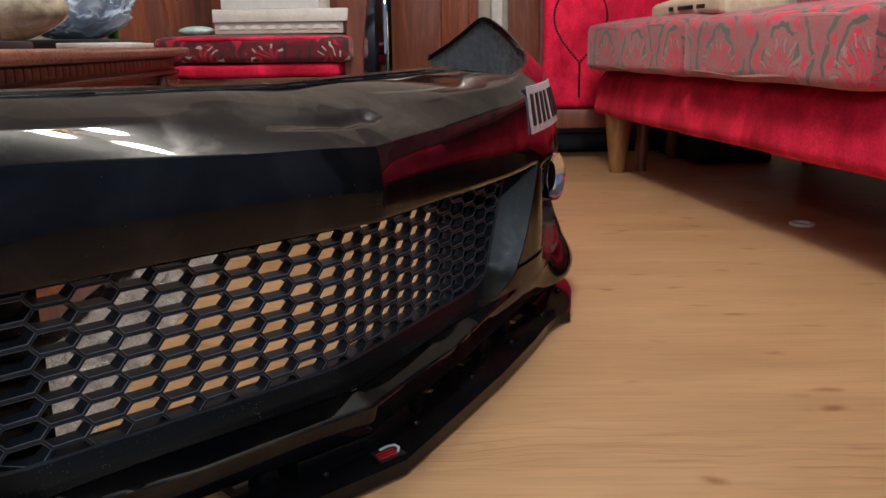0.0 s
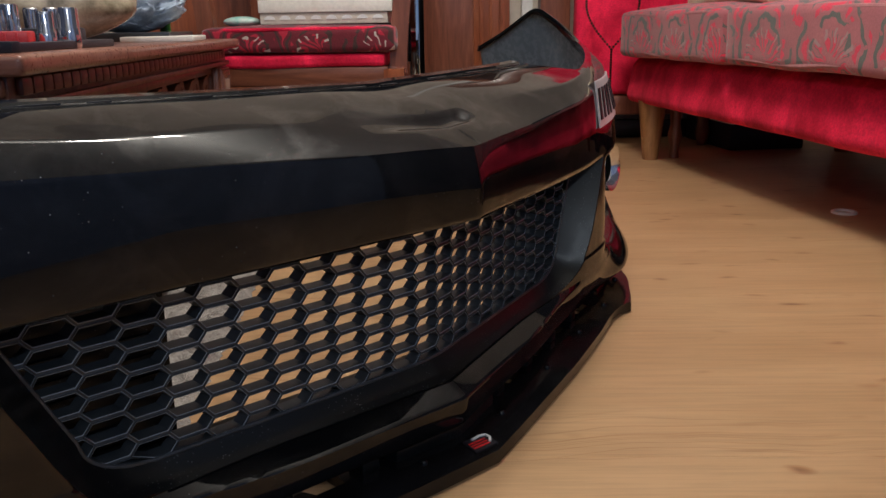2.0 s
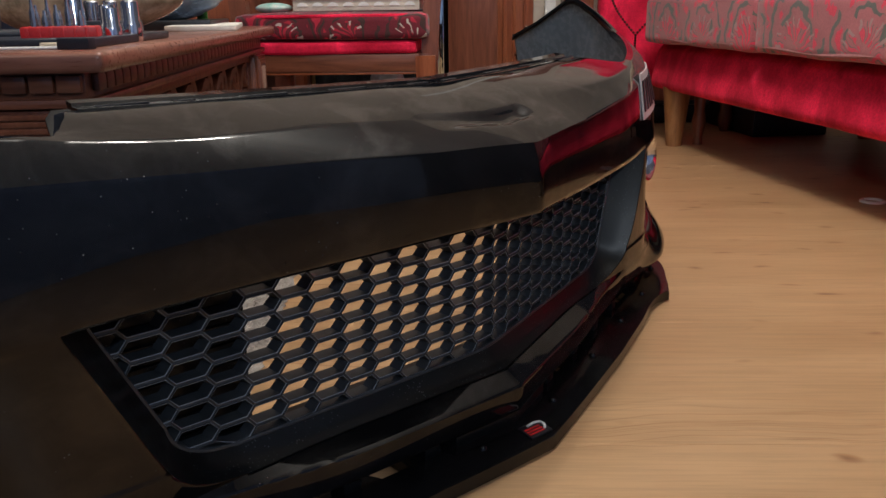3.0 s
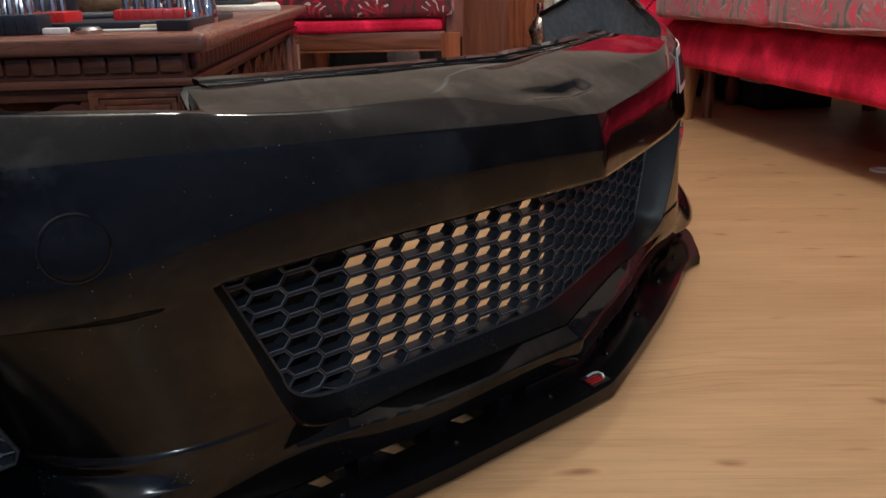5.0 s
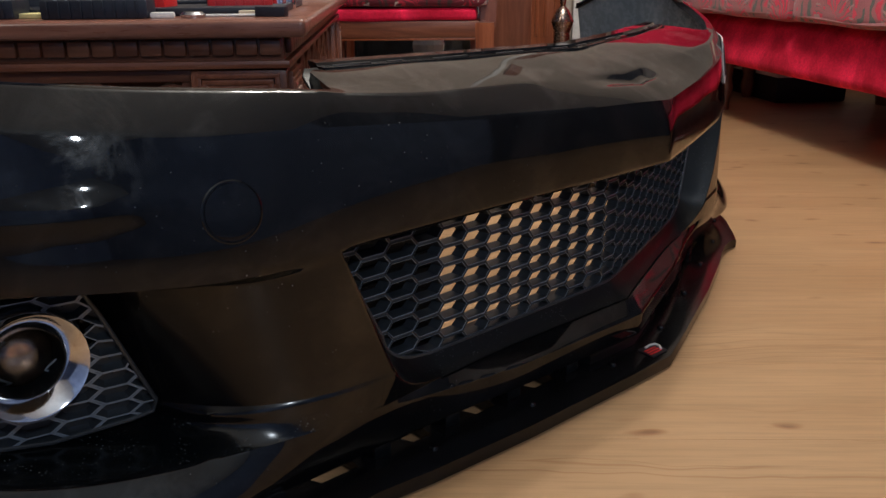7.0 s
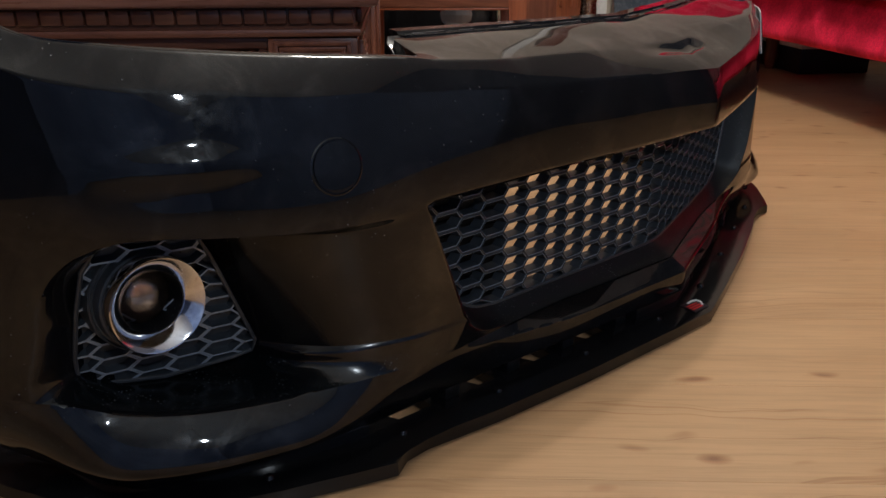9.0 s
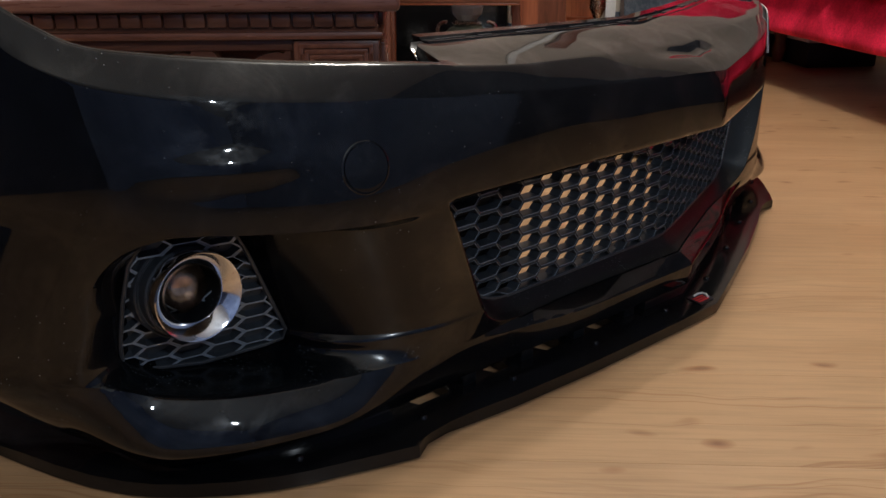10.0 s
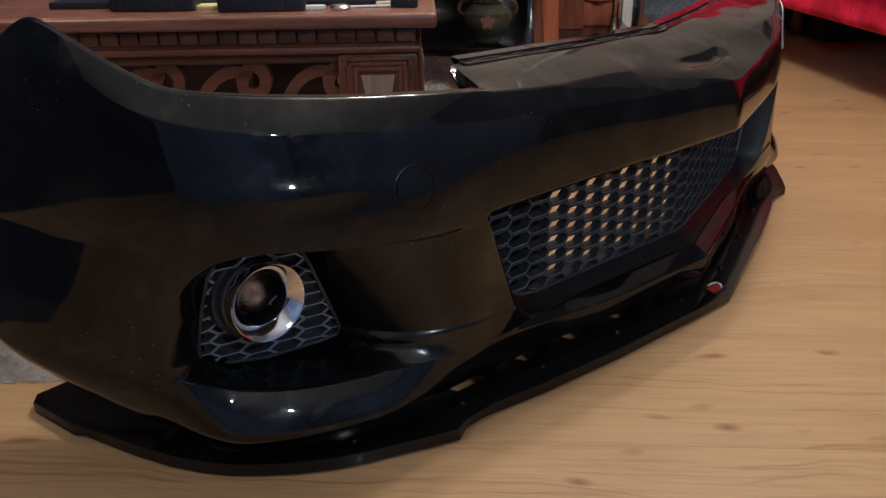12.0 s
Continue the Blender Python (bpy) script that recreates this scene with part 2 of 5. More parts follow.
M_RED = mottled("red_plastic", (0.50, 0.012, 0.015), (0.62, 0.02, 0.02), 0.35, 40)
M_WHITE = mottled("white_plastic", (0.68, 0.68, 0.66), (0.8, 0.8, 0.78), 0.4, 40)
M_TABLE = wood("red_brown_carved_wood", (0.085, 0.024, 0.012), (0.17, 0.054, 0.028), (0.25, 0.092, 0.048), "x", 1.4, (0.28, 0.45), 0.2)
M_TABLE_V = wood("red_brown_wood_upright", (0.085, 0.024, 0.012), (0.17, 0.054, 0.028), (0.25, 0.092, 0.048), "z", 1.4, (0.28, 0.45), 0.2)
M_INLAY = wood("pale_inlay_wood", (0.30, 0.19, 0.15), (0.42, 0.28, 0.23), (0.50, 0.35, 0.29), "z", 1.5, (0.3, 0.4), 0.1)
M_TOP = wood("table_top_wood", (0.14, 0.048, 0.029), (0.23, 0.090, 0.060), (0.30, 0.132, 0.092), "x", 1.2, (0.22, 0.36), 0.25)
M_CHAIR = wood("chair_wood", (0.10, 0.027, 0.013), (0.175, 0.053, 0.028), (0.245, 0.085, 0.046), "z", 1.3, (0.28, 0.42), 0.2)
M_ORANGE = wood("orange_brown_wood", (0.15, 0.037, 0.013), (0.265, 0.072, 0.028), (0.35, 0.115, 0.050), "z", 1.1, (0.25, 0.4), 0.25)
M_LEG = wood("oak_sofa_leg", (0.17, 0.07, 0.025), (0.27, 0.12, 0.045), (0.36, 0.18, 0.08), "z", 1.2, (0.3, 0.45), 0.15)
M_VELVET = velvet_material("red_velvet", (0.40, 0.003, 0.024), (0.92, 0.022, 0.085))
M_BROCADE = brocade_material("sofa_brocade", (0.47, 0.135, 0.155), (0.115, 0.12, 0.11), (0.72, 0.035, 0.085), (0.40, 0.23, 0.23), 0.27)
M_SEATCLOTH = brocade_material("chair_brocade", (0.16, 0.012, 0.025), (0.05, 0.025, 0.022), (0.42, 0.015, 0.04), (0.50, 0.45, 0.40), 0.17)
M_PIPING = mottled("dusty_pink_piping", (0.36, 0.14, 0.15), (0.48, 0.21, 0.22), 0.8, 60)
M_WALL = mottled("plaster_wall", (0.50, 0.43, 0.36), (0.56, 0.49, 0.42), 0.8, 6, 0, 0, 0.2, 0.001)
M_CEIL = mottled("white_ceiling", (0.74, 0.76, 0.75), (0.80, 0.82, 0.81), 0.85, 5, 0, 0, 0.2, 0.001)
# Made-up tones of the unseen walls, set for what the bumper paint mirrors.
M_NIGHT = mottled("dark_blue_reflection_tone", (0.004, 0.010, 0.034), (0.022, 0.038, 0.090), 0.7, 1.6, 0, 0, 0.2, 0.001)
M_SLATE = mottled("slate_reflection_tone", (0.022, 0.028, 0.048), (0.065, 0.078, 0.115), 0.7, 0.9, 0, 0, 0.2, 0.001)
M_DUSK = mottled("dim_blue_reflection_tone", (0.09, 0.135, 0.27), (0.26, 0.34, 0.52), 0.7, 1.0, 0, 0, 0.2, 0.001)
M_EVENING = mottled("blue_reflection_tone", (0.15, 0.235, 0.50), (0.42, 0.58, 0.92), 0.7, 1.0, 0, 0, 0.2, 0.001)
M_NAIL = mottled("dark_brass", (0.035, 0.022, 0.014), (0.10, 0.07, 0.045), 0.3, 60, 0.8)
M_SKIRT = mottled("black_skirting", (0.008, 0.008, 0.01), (0.014, 0.014, 0.017), 0.3, 20)
M_BLUE = mottled("slate_blue_paint", (0.045, 0.06, 0.085), (0.06, 0.08, 0.11), 0.5, 20)
M_HEARTH = mottled("black_granite", (0.004, 0.004, 0.005), (0.012, 0.012, 0.013), 0.2, 120, 0, 0.2, 0.02, 0.0003)
M_RUG = mottled("grey_shag", (0.17, 0.15, 0.14), (0.38, 0.35, 0.325), 0.95, 28, 0, 0, 0.8, 0.006)
M_VASE = mottled("green_vase_glaze", (0.10, 0.14, 0.11), (0.22, 0.26, 0.19), 0.25, 18, 0, 0.4, 0.05, 0.0005)
M_VASEFLOWER = mottled("pink_painted_flower", (0.35, 0.16, 0.16), (0.55, 0.34, 0.32), 0.3, 60, 0, 0.4)
M_CRYSTAL = glass_material("crystal", (0.62, 0.66, 0.68), 0.10)
M_CRYSTAL.node_tree.nodes["Principled BSDF"].inputs["Transmission Weight"].default_value = 0.6
M_BRASS = mottled("aged_brass", (0.32, 0.19, 0.07), (0.62, 0.42, 0.18), 0.22, 30, 1.0, 0, 0.05, 0.0004)
M_PEWTER = mottled("copper_and_pewter", (0.36, 0.20, 0.13), (0.52, 0.46, 0.42), 0.25, 14, 1.0, 0, 0.05, 0.0004)
M_CREAM = mottled("cream_cloth", (0.55, 0.45, 0.32), (0.68, 0.58, 0.44), 0.9, 12, 0, 0, 0.5, 0.003)
M_BOX = mottled("cream_card", (0.52, 0.46, 0.38), (0.68, 0.62, 0.54), 0.6, 22, 0, 0, 0.2, 0.001)
M_STONE = mottled("beige_stone", (0.09, 0.065, 0.035), (0.52, 0.44, 0.31), 0.22, 24, 0, 0.3, 0.3, 0.003)
M_BAG = mottled("blue_plastic_bag", (0.14, 0.19, 0.27), (0.40, 0.48, 0.58), 0.35, 14, 0, 0.1, 0.5, 0.004)
M_GREEN = mottled("green_plastic", (0.02, 0.13, 0.012), (0.04, 0.22, 0.02), 0.4, 20)
M_TURQ = mottled("turquoise_beads", (0.10, 0.42, 0.38), (0.60, 0.66, 0.60), 0.3, 45, 0, 0.3)
M_PAPER = mottled("white_paper", (0.66, 0.63, 0.57), (0.76, 0.73, 0.68), 0.7, 12)
M_YELLOW = mottled("pale_yellow_card", (0.55, 0.48, 0.20), (0.64, 0.57, 0.27), 0.6, 15)
M_MIRROR = material("mirror_glass", rough=0.03, metal=1.0, colour=(0.75, 0.82, 0.8))
M_DARK = mottled("dark_navy_plastic", (0.008, 0.010, 0.018), (0.014, 0.018, 0.03), 0.4, 25)
M_INNER = mottled("unpainted_blue_grey_plastic", (0.11, 0.155, 0.20), (0.20, 0.25, 0.30), 0.26, 9, 0, 0.1, 0.2, 0.002)


# ---- mesh helpers ----
def part(name, bm, mat, parent=None, label="", smooth=35, m=None):
    me = bpy.data.meshes.new(name)
    bmesh.ops.recalc_face_normals(bm, faces=bm.faces)
    bm.to_mesh(me)
    bm.free()
    for p in me.polygons:
        p.use_smooth = True
    me.set_sharp_from_angle(angle=radians(smooth))
    for mm in (mat if isinstance(mat, (list, tuple)) else [mat]):
        me.materials.append(mm)
    ob = new(name, me)
    if m is not None:
        ob.matrix_basis = m
    if parent is not None:
        ob.parent = parent
    if label:
        ob["label"] = label
    return ob


def thing(name, m, label, category, group="", kind=""):
    ob = new(name)
    ob.empty_display_size = 0.05
    ob.matrix_basis = m
    return tagged(ob, label, category, group, kind)


def box(size, at=(0, 0, 0), bevel=0.0, seg=2, bm=None, turn=None):
    """A box whose middle is at the place given, its edges rounded."""
    own = bm or bmesh.new()
    m = Matrix.Translation(at) @ (turn or Matrix()) @ Matrix.Diagonal((*size, 1))
    r = bmesh.ops.create_cube(own, size=1, matrix=m)
    if bevel:
        es = list({e for v in r["verts"] for e in v.link_edges})
        bmesh.ops.bevel(own, geom=es, offset=bevel, segments=seg, affect="EDGES", profile=0.6)
    return own


def lathe(profile, n=32, bm=None, m=None):
    """Turned shape about z from (radius, height) pairs."""
    own = bm or bmesh.new()
    m = m or Matrix()
    rings = []
    for r, z in profile:
        if r < 1e-6:
            rings.append([own.verts.new(m @ Vector((0, 0, z)))])
        else:
            rings.append([own.verts.new(m @ Vector((r * math.cos(2 * math.pi * i / n), r * math.sin(2 * math.pi * i / n), z))) for i in range(n)])
    for a, b in zip(rings, rings[1:]):
        for i in range(n):
            j = (i + 1) % n
            if len(a) == 1 and len(b) == 1:
                continue
            if len(a) == 1:
                own.faces.new((a[0], b[j], b[i]))
            elif len(b) == 1:
                own.faces.new((a[i], a[j], b[0]))
            else:
                own.faces.new((a[i], a[j], b[j], b[i]))
    return own


def tube(points, radius, n=10, bm=None, closed=False):
    """A round bar along points; radius may be a list."""
    own = bm or bmesh.new()
    pts = [Vector(p) for p in points]
    rads = radius if isinstance(radius, (list, tuple)) else [radius] * len(pts)
    rings, up = [], None
    for i, p in enumerate(pts):
        a = pts[i - 1] if i or closed else p
        b = pts[(i + 1) % len(pts)] if i + 1 < len(pts) or closed else p
        d = (b - a).normalized()
        if up is None:
            up = d.orthogonal().normalized()
        up = (up - d * up.dot(d)).normalized()
        side = d.cross(up)
        rings.append([own.verts.new(p + rads[i] * (math.cos(2 * math.pi * k / n) * up + math.sin(2 * math.pi * k / n) * side)) for k in range(n)])
    pairs = list(zip(rings, rings[1:])) + ([(rings[-1], rings[0])] if closed else [])
    for a, b in pairs:
        for k in range(n):
            own.faces.new((a[k], a[(k + 1) % n], b[(k + 1) % n], b[k]))
    if not closed:
        own.faces.new(rings[0][::-1])
        own.faces.new(rings[-1])
    return own


def prism(outline, z0, z1, bm=None, m=None, bevel=0.0):
    """An upright block from a flat outline."""
    own = bm or bmesh.new()
    m = m or Matrix()
    lo = [own.verts.new(m @ Vector((x, y, z0))) for x, y in outline]
    hi = [own.verts.new(m @ Vector((x, y, z1))) for x, y in outline]
    k = len(outline)
    fs = [own.faces.new(lo[::-1]), own.faces.new(hi)]
    for i in range(k):
        fs.append(own.faces.new((lo[i], lo[(i + 1) % k], hi[(i + 1) % k], hi[i])))
    if bevel:
        es = [e for e in fs[1].edges]
        bmesh.ops.bevel(own, geom=es, offset=bevel, segments=2, affect="EDGES", profile=0.6)
    return own


def pillow(w, d, h, bm=None, nx=28, ny=20, nz=6, bulge=0.02, soft=0.045, seed=0, wave=0.004):
    """A stuffed cushion with its base at z 0, rounded edges and an uneven top."""
    own = bm or bmesh.new()
    bmesh.ops.create_cube(own, size=1)
    bmesh.ops.subdivide_edges(own, edges=own.edges[:], cuts=17, use_grid_fill=True)
    for v in own.verts:
        x, y, z = v.co * 2
        px, py, pz = x * w / 2, y * d / 2, z * h / 2
        ex, ey, ez = max(abs(px) - (w / 2 - soft), 0), max(abs(py) - (d / 2 - soft), 0), max(abs(pz) - (h / 2 - soft * 0.8), 0)
        k = math.sqrt(ex * ex + ey * ey + ez * ez)
        if k > soft:
            f = soft / k
            px -= math.copysign(ex * (1 - f), px)
            py -= math.copysign(ey * (1 - f), py)
            pz -= math.copysign(ez * (1 - f), pz)
        pz += bulge * (1 - x * x) * (1 - y * y) * (1 if z > 0 else 0.1) * max(z, 0)
        q = noise.noise(Vector((px * 6 + seed, py * 6, pz * 6)))
        v.co = (px + q * wave, py + q * wave, pz + h / 2 + q * wave)
    return own


def smoothstep(a, b, x):
    t = min(max((x - a) / (b - a), 0), 1)
    return t * t * (3 - 2 * t)


def curve_at(xs, ys, x):
    """A smooth curve through a few stations."""
    xs, ys = list(xs), list(ys)
    if x <= xs[0]:
        return ys[0]
    if x >= xs[-1]:
        return ys[-1]
    i = max(k for k in range(len(xs) - 1) if xs[k] <= x)
    h = xs[i + 1] - xs[i]
    t = (x - xs[i]) / h

    def slope(k):
        if k == 0:
            return (ys[1] - ys[0]) / (xs[1] - xs[0])
        if k == len(xs) - 1:
            return (ys[-1] - ys[-2]) / (xs[-1] - xs[-2])
        return (ys[k + 1] - ys[k - 1]) / (xs[k + 1] - xs[k - 1])
    m0, m1 = slope(i) * h, slope(i + 1) * h
    return (2 * t**3 - 3 * t * t + 1) * ys[i] + (t**3 - 2 * t * t + t) * m0 + (3 * t * t - 2 * t**3) * ys[i + 1] + (t**3 - t * t) * m1


# ---- the room ----
X0, X1, Y0, Y1 = -1.95, 2.0, -3.4, 3.6


def wall(name, size, at, label, mat=M_WALL):
    return tagged(part(name, box(size, at), mat), label, "wall", kind="structure")


wall("wall_north", (X1 - X0 + 0.4, 0.2, CEILING), ((X0 + X1) / 2, Y1 + 0.1, CEILING / 2), "plain plastered wall behind the fireplace")
# Unseen walls, coloured and placed to shape the reflections in the bumper.
wall("wall_south", (X1 - X0 + 0.4, 0.2, CEILING), ((X0 + X1) / 2, Y0 - 0.1, CEILING / 2), "unseen wall, blue for its reflection in the bumper", M_EVENING)
wall("wall_west", (0.2, Y1 - Y0, CEILING), (X0 - 0.1, (Y0 + Y1) / 2, CEILING / 2), "unseen wall, dark blue for its reflection in the bumper", M_NIGHT)
# The east wall is split in two tones only for the bumper's reflections.
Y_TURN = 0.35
wall("wall_east", (0.2, Y1 - Y_TURN, CEILING), (X1 + 0.1, (Y_TURN + Y1) / 2, CEILING / 2), "unseen wall behind the sofa, dark for its reflection in the bumper", M_SLATE)
wall("wall_southeast", (0.2, Y_TURN - Y0, CEILING), (X1 + 0.1, (Y0 + Y_TURN) / 2, CEILING / 2), "unseen wall beside the sofa, blue for its reflection in the bumper", M_DUSK)
tagged(part("ceiling", box((X1 - X0 + 0.4, Y1 - Y0 + 0.4, 0.1), ((X0 + X1) / 2, (Y0 + Y1) / 2, CEILING + 0.05)), M_CEIL), "plain white painted ceiling", "ceiling", kind="structure")
sk = thing("baseboard", pose(0, 0, 0), "black skirting board with a slate blue band above", "baseboard", kind="structure")
part("board", box((X1 - 0.2, 0.02, 0.075), ((X1 + 0.2) / 2, Y1 - 0.01, 0.0375), 0.004), M_SKIRT, sk)
part("painted_band", box((X1 - 0.2, 0.014, 0.10), ((X1 + 0.2) / 2, Y1 - 0.007, 0.127), 0.003), M_BLUE, sk, "slate blue band")
lampshade = thing("ceiling_lamp", pose(LAMP_XY[0], LAMP_XY[1], CEILING), "brass ceiling lamp with four white cups", "ceiling lamp")
part("canopy", lathe([(0.0, 0), (0.07, 0), (0.066, -0.02), (0.012, -0.03), (0.010, -0.14), (0.025, -0.16), (0.0, -0.18)], 28), M_BRASS, lampshade)
for x, y, z in BULBS:
    dx, dy = x - LAMP_XY[0], y - LAMP_XY[1]
    part("arm", tube([(0, 0, -0.15), (dx * 0.5, dy * 0.5, -0.17), (dx, dy, -0.16)], 0.006, 8), M_BRASS, lampshade)
    part("cup", lathe([(0.0, -0.155), (0.02, -0.157), (0.04, -0.18), (0.045, -0.205), (0.042, -0.205), (0.036, -0.182), (0.0, -0.165)], 20), M_WHITE, lampshade, m=pose(dx, dy, 0))


# Unseen fixture, made up to carry the cool light that the paint mirrors.
pendant = thing("assumed_pendant_lamp", pose(0.45, -1.25, 0), "unseen bulb socket on a thin black cord, assumed for the cool light", "lamp")
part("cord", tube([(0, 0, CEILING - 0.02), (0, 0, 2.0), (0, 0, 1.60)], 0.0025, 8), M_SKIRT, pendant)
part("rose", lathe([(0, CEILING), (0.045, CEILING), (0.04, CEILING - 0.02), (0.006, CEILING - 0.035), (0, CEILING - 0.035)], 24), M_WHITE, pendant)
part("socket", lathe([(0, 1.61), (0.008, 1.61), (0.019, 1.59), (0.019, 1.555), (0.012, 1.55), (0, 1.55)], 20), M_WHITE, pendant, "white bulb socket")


# ---- the bumper ----
BUMPER = thing("car_bumper", pose(-0.028, 0.83, 0, 0, 0, 52.96), "black gloss front car bumper standing on the wooden floor", "car bumper")
PLAN_X = (0.0, 0.2, 0.43, 0.58, 0.70, 0.78, 0.83, 0.862, 0.878, 0.885)
PLAN_Y = (0.038, 0.078, 0.125, 0.155, 0.20, 0.262, 0.34, 0.43, 0.52, 0.60)
PLAN_S = [0.0]
for i in range(1, len(PLAN_X)):
    PLAN_S.append(PLAN_S[-1] + math.hypot(PLAN_X[i] - PLAN_X[i - 1], PLAN_Y[i] - PLAN_Y[i - 1]))
S_END = 1.135


def plan(s):
    """Place and outward direction on the bumper's line in plan, at the length s from the nose along the right half."""
    s = max(s, 0)
    x, y = curve_at(PLAN_S, PLAN_X, s), curve_at(PLAN_S, PLAN_Y, s)
    e = 0.004
    tx = curve_at(PLAN_S, PLAN_X, s + e) - curve_at(PLAN_S, PLAN_X, max(s - e, 0))
    ty = curve_at(PLAN_S, PLAN_Y, s + e) - curve_at(PLAN_S, PLAN_Y, max(s - e, 0))
    k = math.hypot(tx, ty)
    n = Vector((ty / k, -tx / k, 0))
    n.x *= smoothstep(0, 0.07, s)
    return Vector((x, y, 0)), n


def chin(s):
    """Where the skin under the lamp pocket swells out."""
    return smoothstep(0.50, 0.64, s) * (1 - smoothstep(0.78, 0.90, s))


def lip(s):
    """The slanted edge under the mouth, widest at the nose."""
    return 1 - smoothstep(0.20, 0.46, s)


def z_arch(s):
    """The bottom edge, which climbs round the wheel arch at the ends."""
    return curve_at((0, 0.9, 0.96, 1.0, 1.03, 1.06, 1.08, 1.1, 1.135), (0.03, 0.035, 0.062, 0.086, 0.10, 0.127, 0.153, 0.19, 0.26), s)


def z_low(s):
    return -0.009 * chin(s) + curve_at((0, 0.33, 0.43, 0.516, 0.665, 0.79, 0.83, 0.95, 1.05, 1.1, 1.135), (0.084, 0.081, 0.087, 0.096, 0.109, 0.123, 0.136, 0.16, 0.172, 0.215, 0.272), s)


def z_high(s):
    return curve_at((0, 0.45, 0.58, 0.70, 0.79, 0.9, 1.2), (0.279, 0.274, 0.272, 0.284, 0.293, 0.295, 0.295), s)


def z_shoulder(s):
    return curve_at((0, 0.19, 0.35, 0.48, 0.6, 0.68, 0.76, 0.82, 0.87, 0.905, 0.97, 1.02, 1.07, 1.13), (0.355, 0.364, 0.371, 0.378, 0.388, 0.398, 0.406, 0.416, 0.433, 0.455, 0.476, 0.458, 0.432, 0.405), s)


def z_crease(s):
    return curve_at((0, 0.2, 0.31, 0.38, 0.44, 0.49, 0.57, 0.68, 0.76, 0.83, 0.87, 0.92, 0.97, 1.02, 1.07, 1.13), (0.383, 0.390, 0.394, 0.397, 0.402, 0.409, 0.416, 0.426, 0.433, 0.443, 0.460, 0.487, 0.505, 0.484, 0.457, 0.43), s)


def d_shoulder(s):
    return curve_at((0, 0.12, 0.3, 0.5, 0.68, 0.78, 0.9, 1.0, 1.2), (-0.011, -0.012, -0.011, -0.006, 0.003, 0.006, 0.012, 0.018, 0.02), s)


def d_crease(s):
    return curve_at((0, 0.12, 0.24, 0.36, 0.46, 0.6, 0.72, 0.83, 0.9, 1.0, 1.2), (0.040, 0.034, 0.018, 0.008, 0.009, 0.022, 0.031, 0.030, 0.026, 0.026, 0.026), s)


def middle(s):
    return 1 - smoothstep(0.438, 0.468, s)


def z_top(s):
    k = middle(s)
    return (z_crease(s) + 0.0015) * (1 - k) + (0.4095 + 0.016 * s) * k


def d_top(s):
    k = middle(s)
    return (d_crease(s) + 0.006) * (1 - k) + 0.092 * k


def d_bottom(s):
    return curve_at((0, 0.5, 0.7, 0.8, 0.88, 1.0, 1.2), (0.02, 0.022, 0.035, 0.048, 0.055, 0.052, 0.05), s)


def d_low(s):
    return curve_at((0, 0.33, 0.5, 0.80, 0.90, 1.0, 1.2), (0.017, 0.018, 0.0, 0.0, -0.014, -0.026, -0.026), s)


def d_high(s):
    return curve_at((0, 0.2, 0.45, 0.7, 0.85, 1.0, 1.2), (-0.014, -0.016, -0.019, -0.021, -0.004, 0.0, 0.0), s)


def side_of_mouth(w):
    return curve_at((0, 0.03, 0.10, 0.22, 0.6, 1), (0.335, 0.372, 0.402, 0.421, 0.457, 0.492), w)


def pocket_end(w):
    """The outer edge of the lamp pocket, rounded at its upper corner."""
    if w < 0.45:
        return 0.832 - 0.020 * (w / 0.45)
    return 0.70 + 0.112 * math.sqrt(max(1 - ((w - 0.45) / 0.55) ** 2, 0))


def panel_edge(w):
    """The slanted inner edge of the lamp panel."""
    return 0.622 + 0.068 * w


def pocket(s, w):
    """Depth of the lamp pocket: a wall that curls in from the face, over a sill and a flat ledge."""
    u = (s - 0.478) / (panel_edge(w) - 0.478)
    wall_in = 0.088 * min(max(u, 0), 1) ** 2.1
    deep = wall_in + 0.016 * smoothstep(1.0, 1.12, u)
    deep *= curve_at((0.5, 0.74, 0.80, 0.83, 1.0), (1, 0.92, 0.80, 0.76, 0.7), s) * (1 - smoothstep(pocket_end(w) - 0.004, pocket_end(w) + 0.034, s))
    sill = 1 - smoothstep(0.60, 0.66, s)
    k = curve_at((0, 0.012, 0.10, 0.13, 0.165, 0.185, 0.20, 1), (0, 0.16, 0.78, 0.83, 0.86, 0.97, 1.0, 1.0), w) * sill + (1 - sill) * min(w / (0.045 + 0.11 * smoothstep(0.815, 0.87, s)), 1)
    return deep * k * (1 - smoothstep(0.93, 1.0, w))


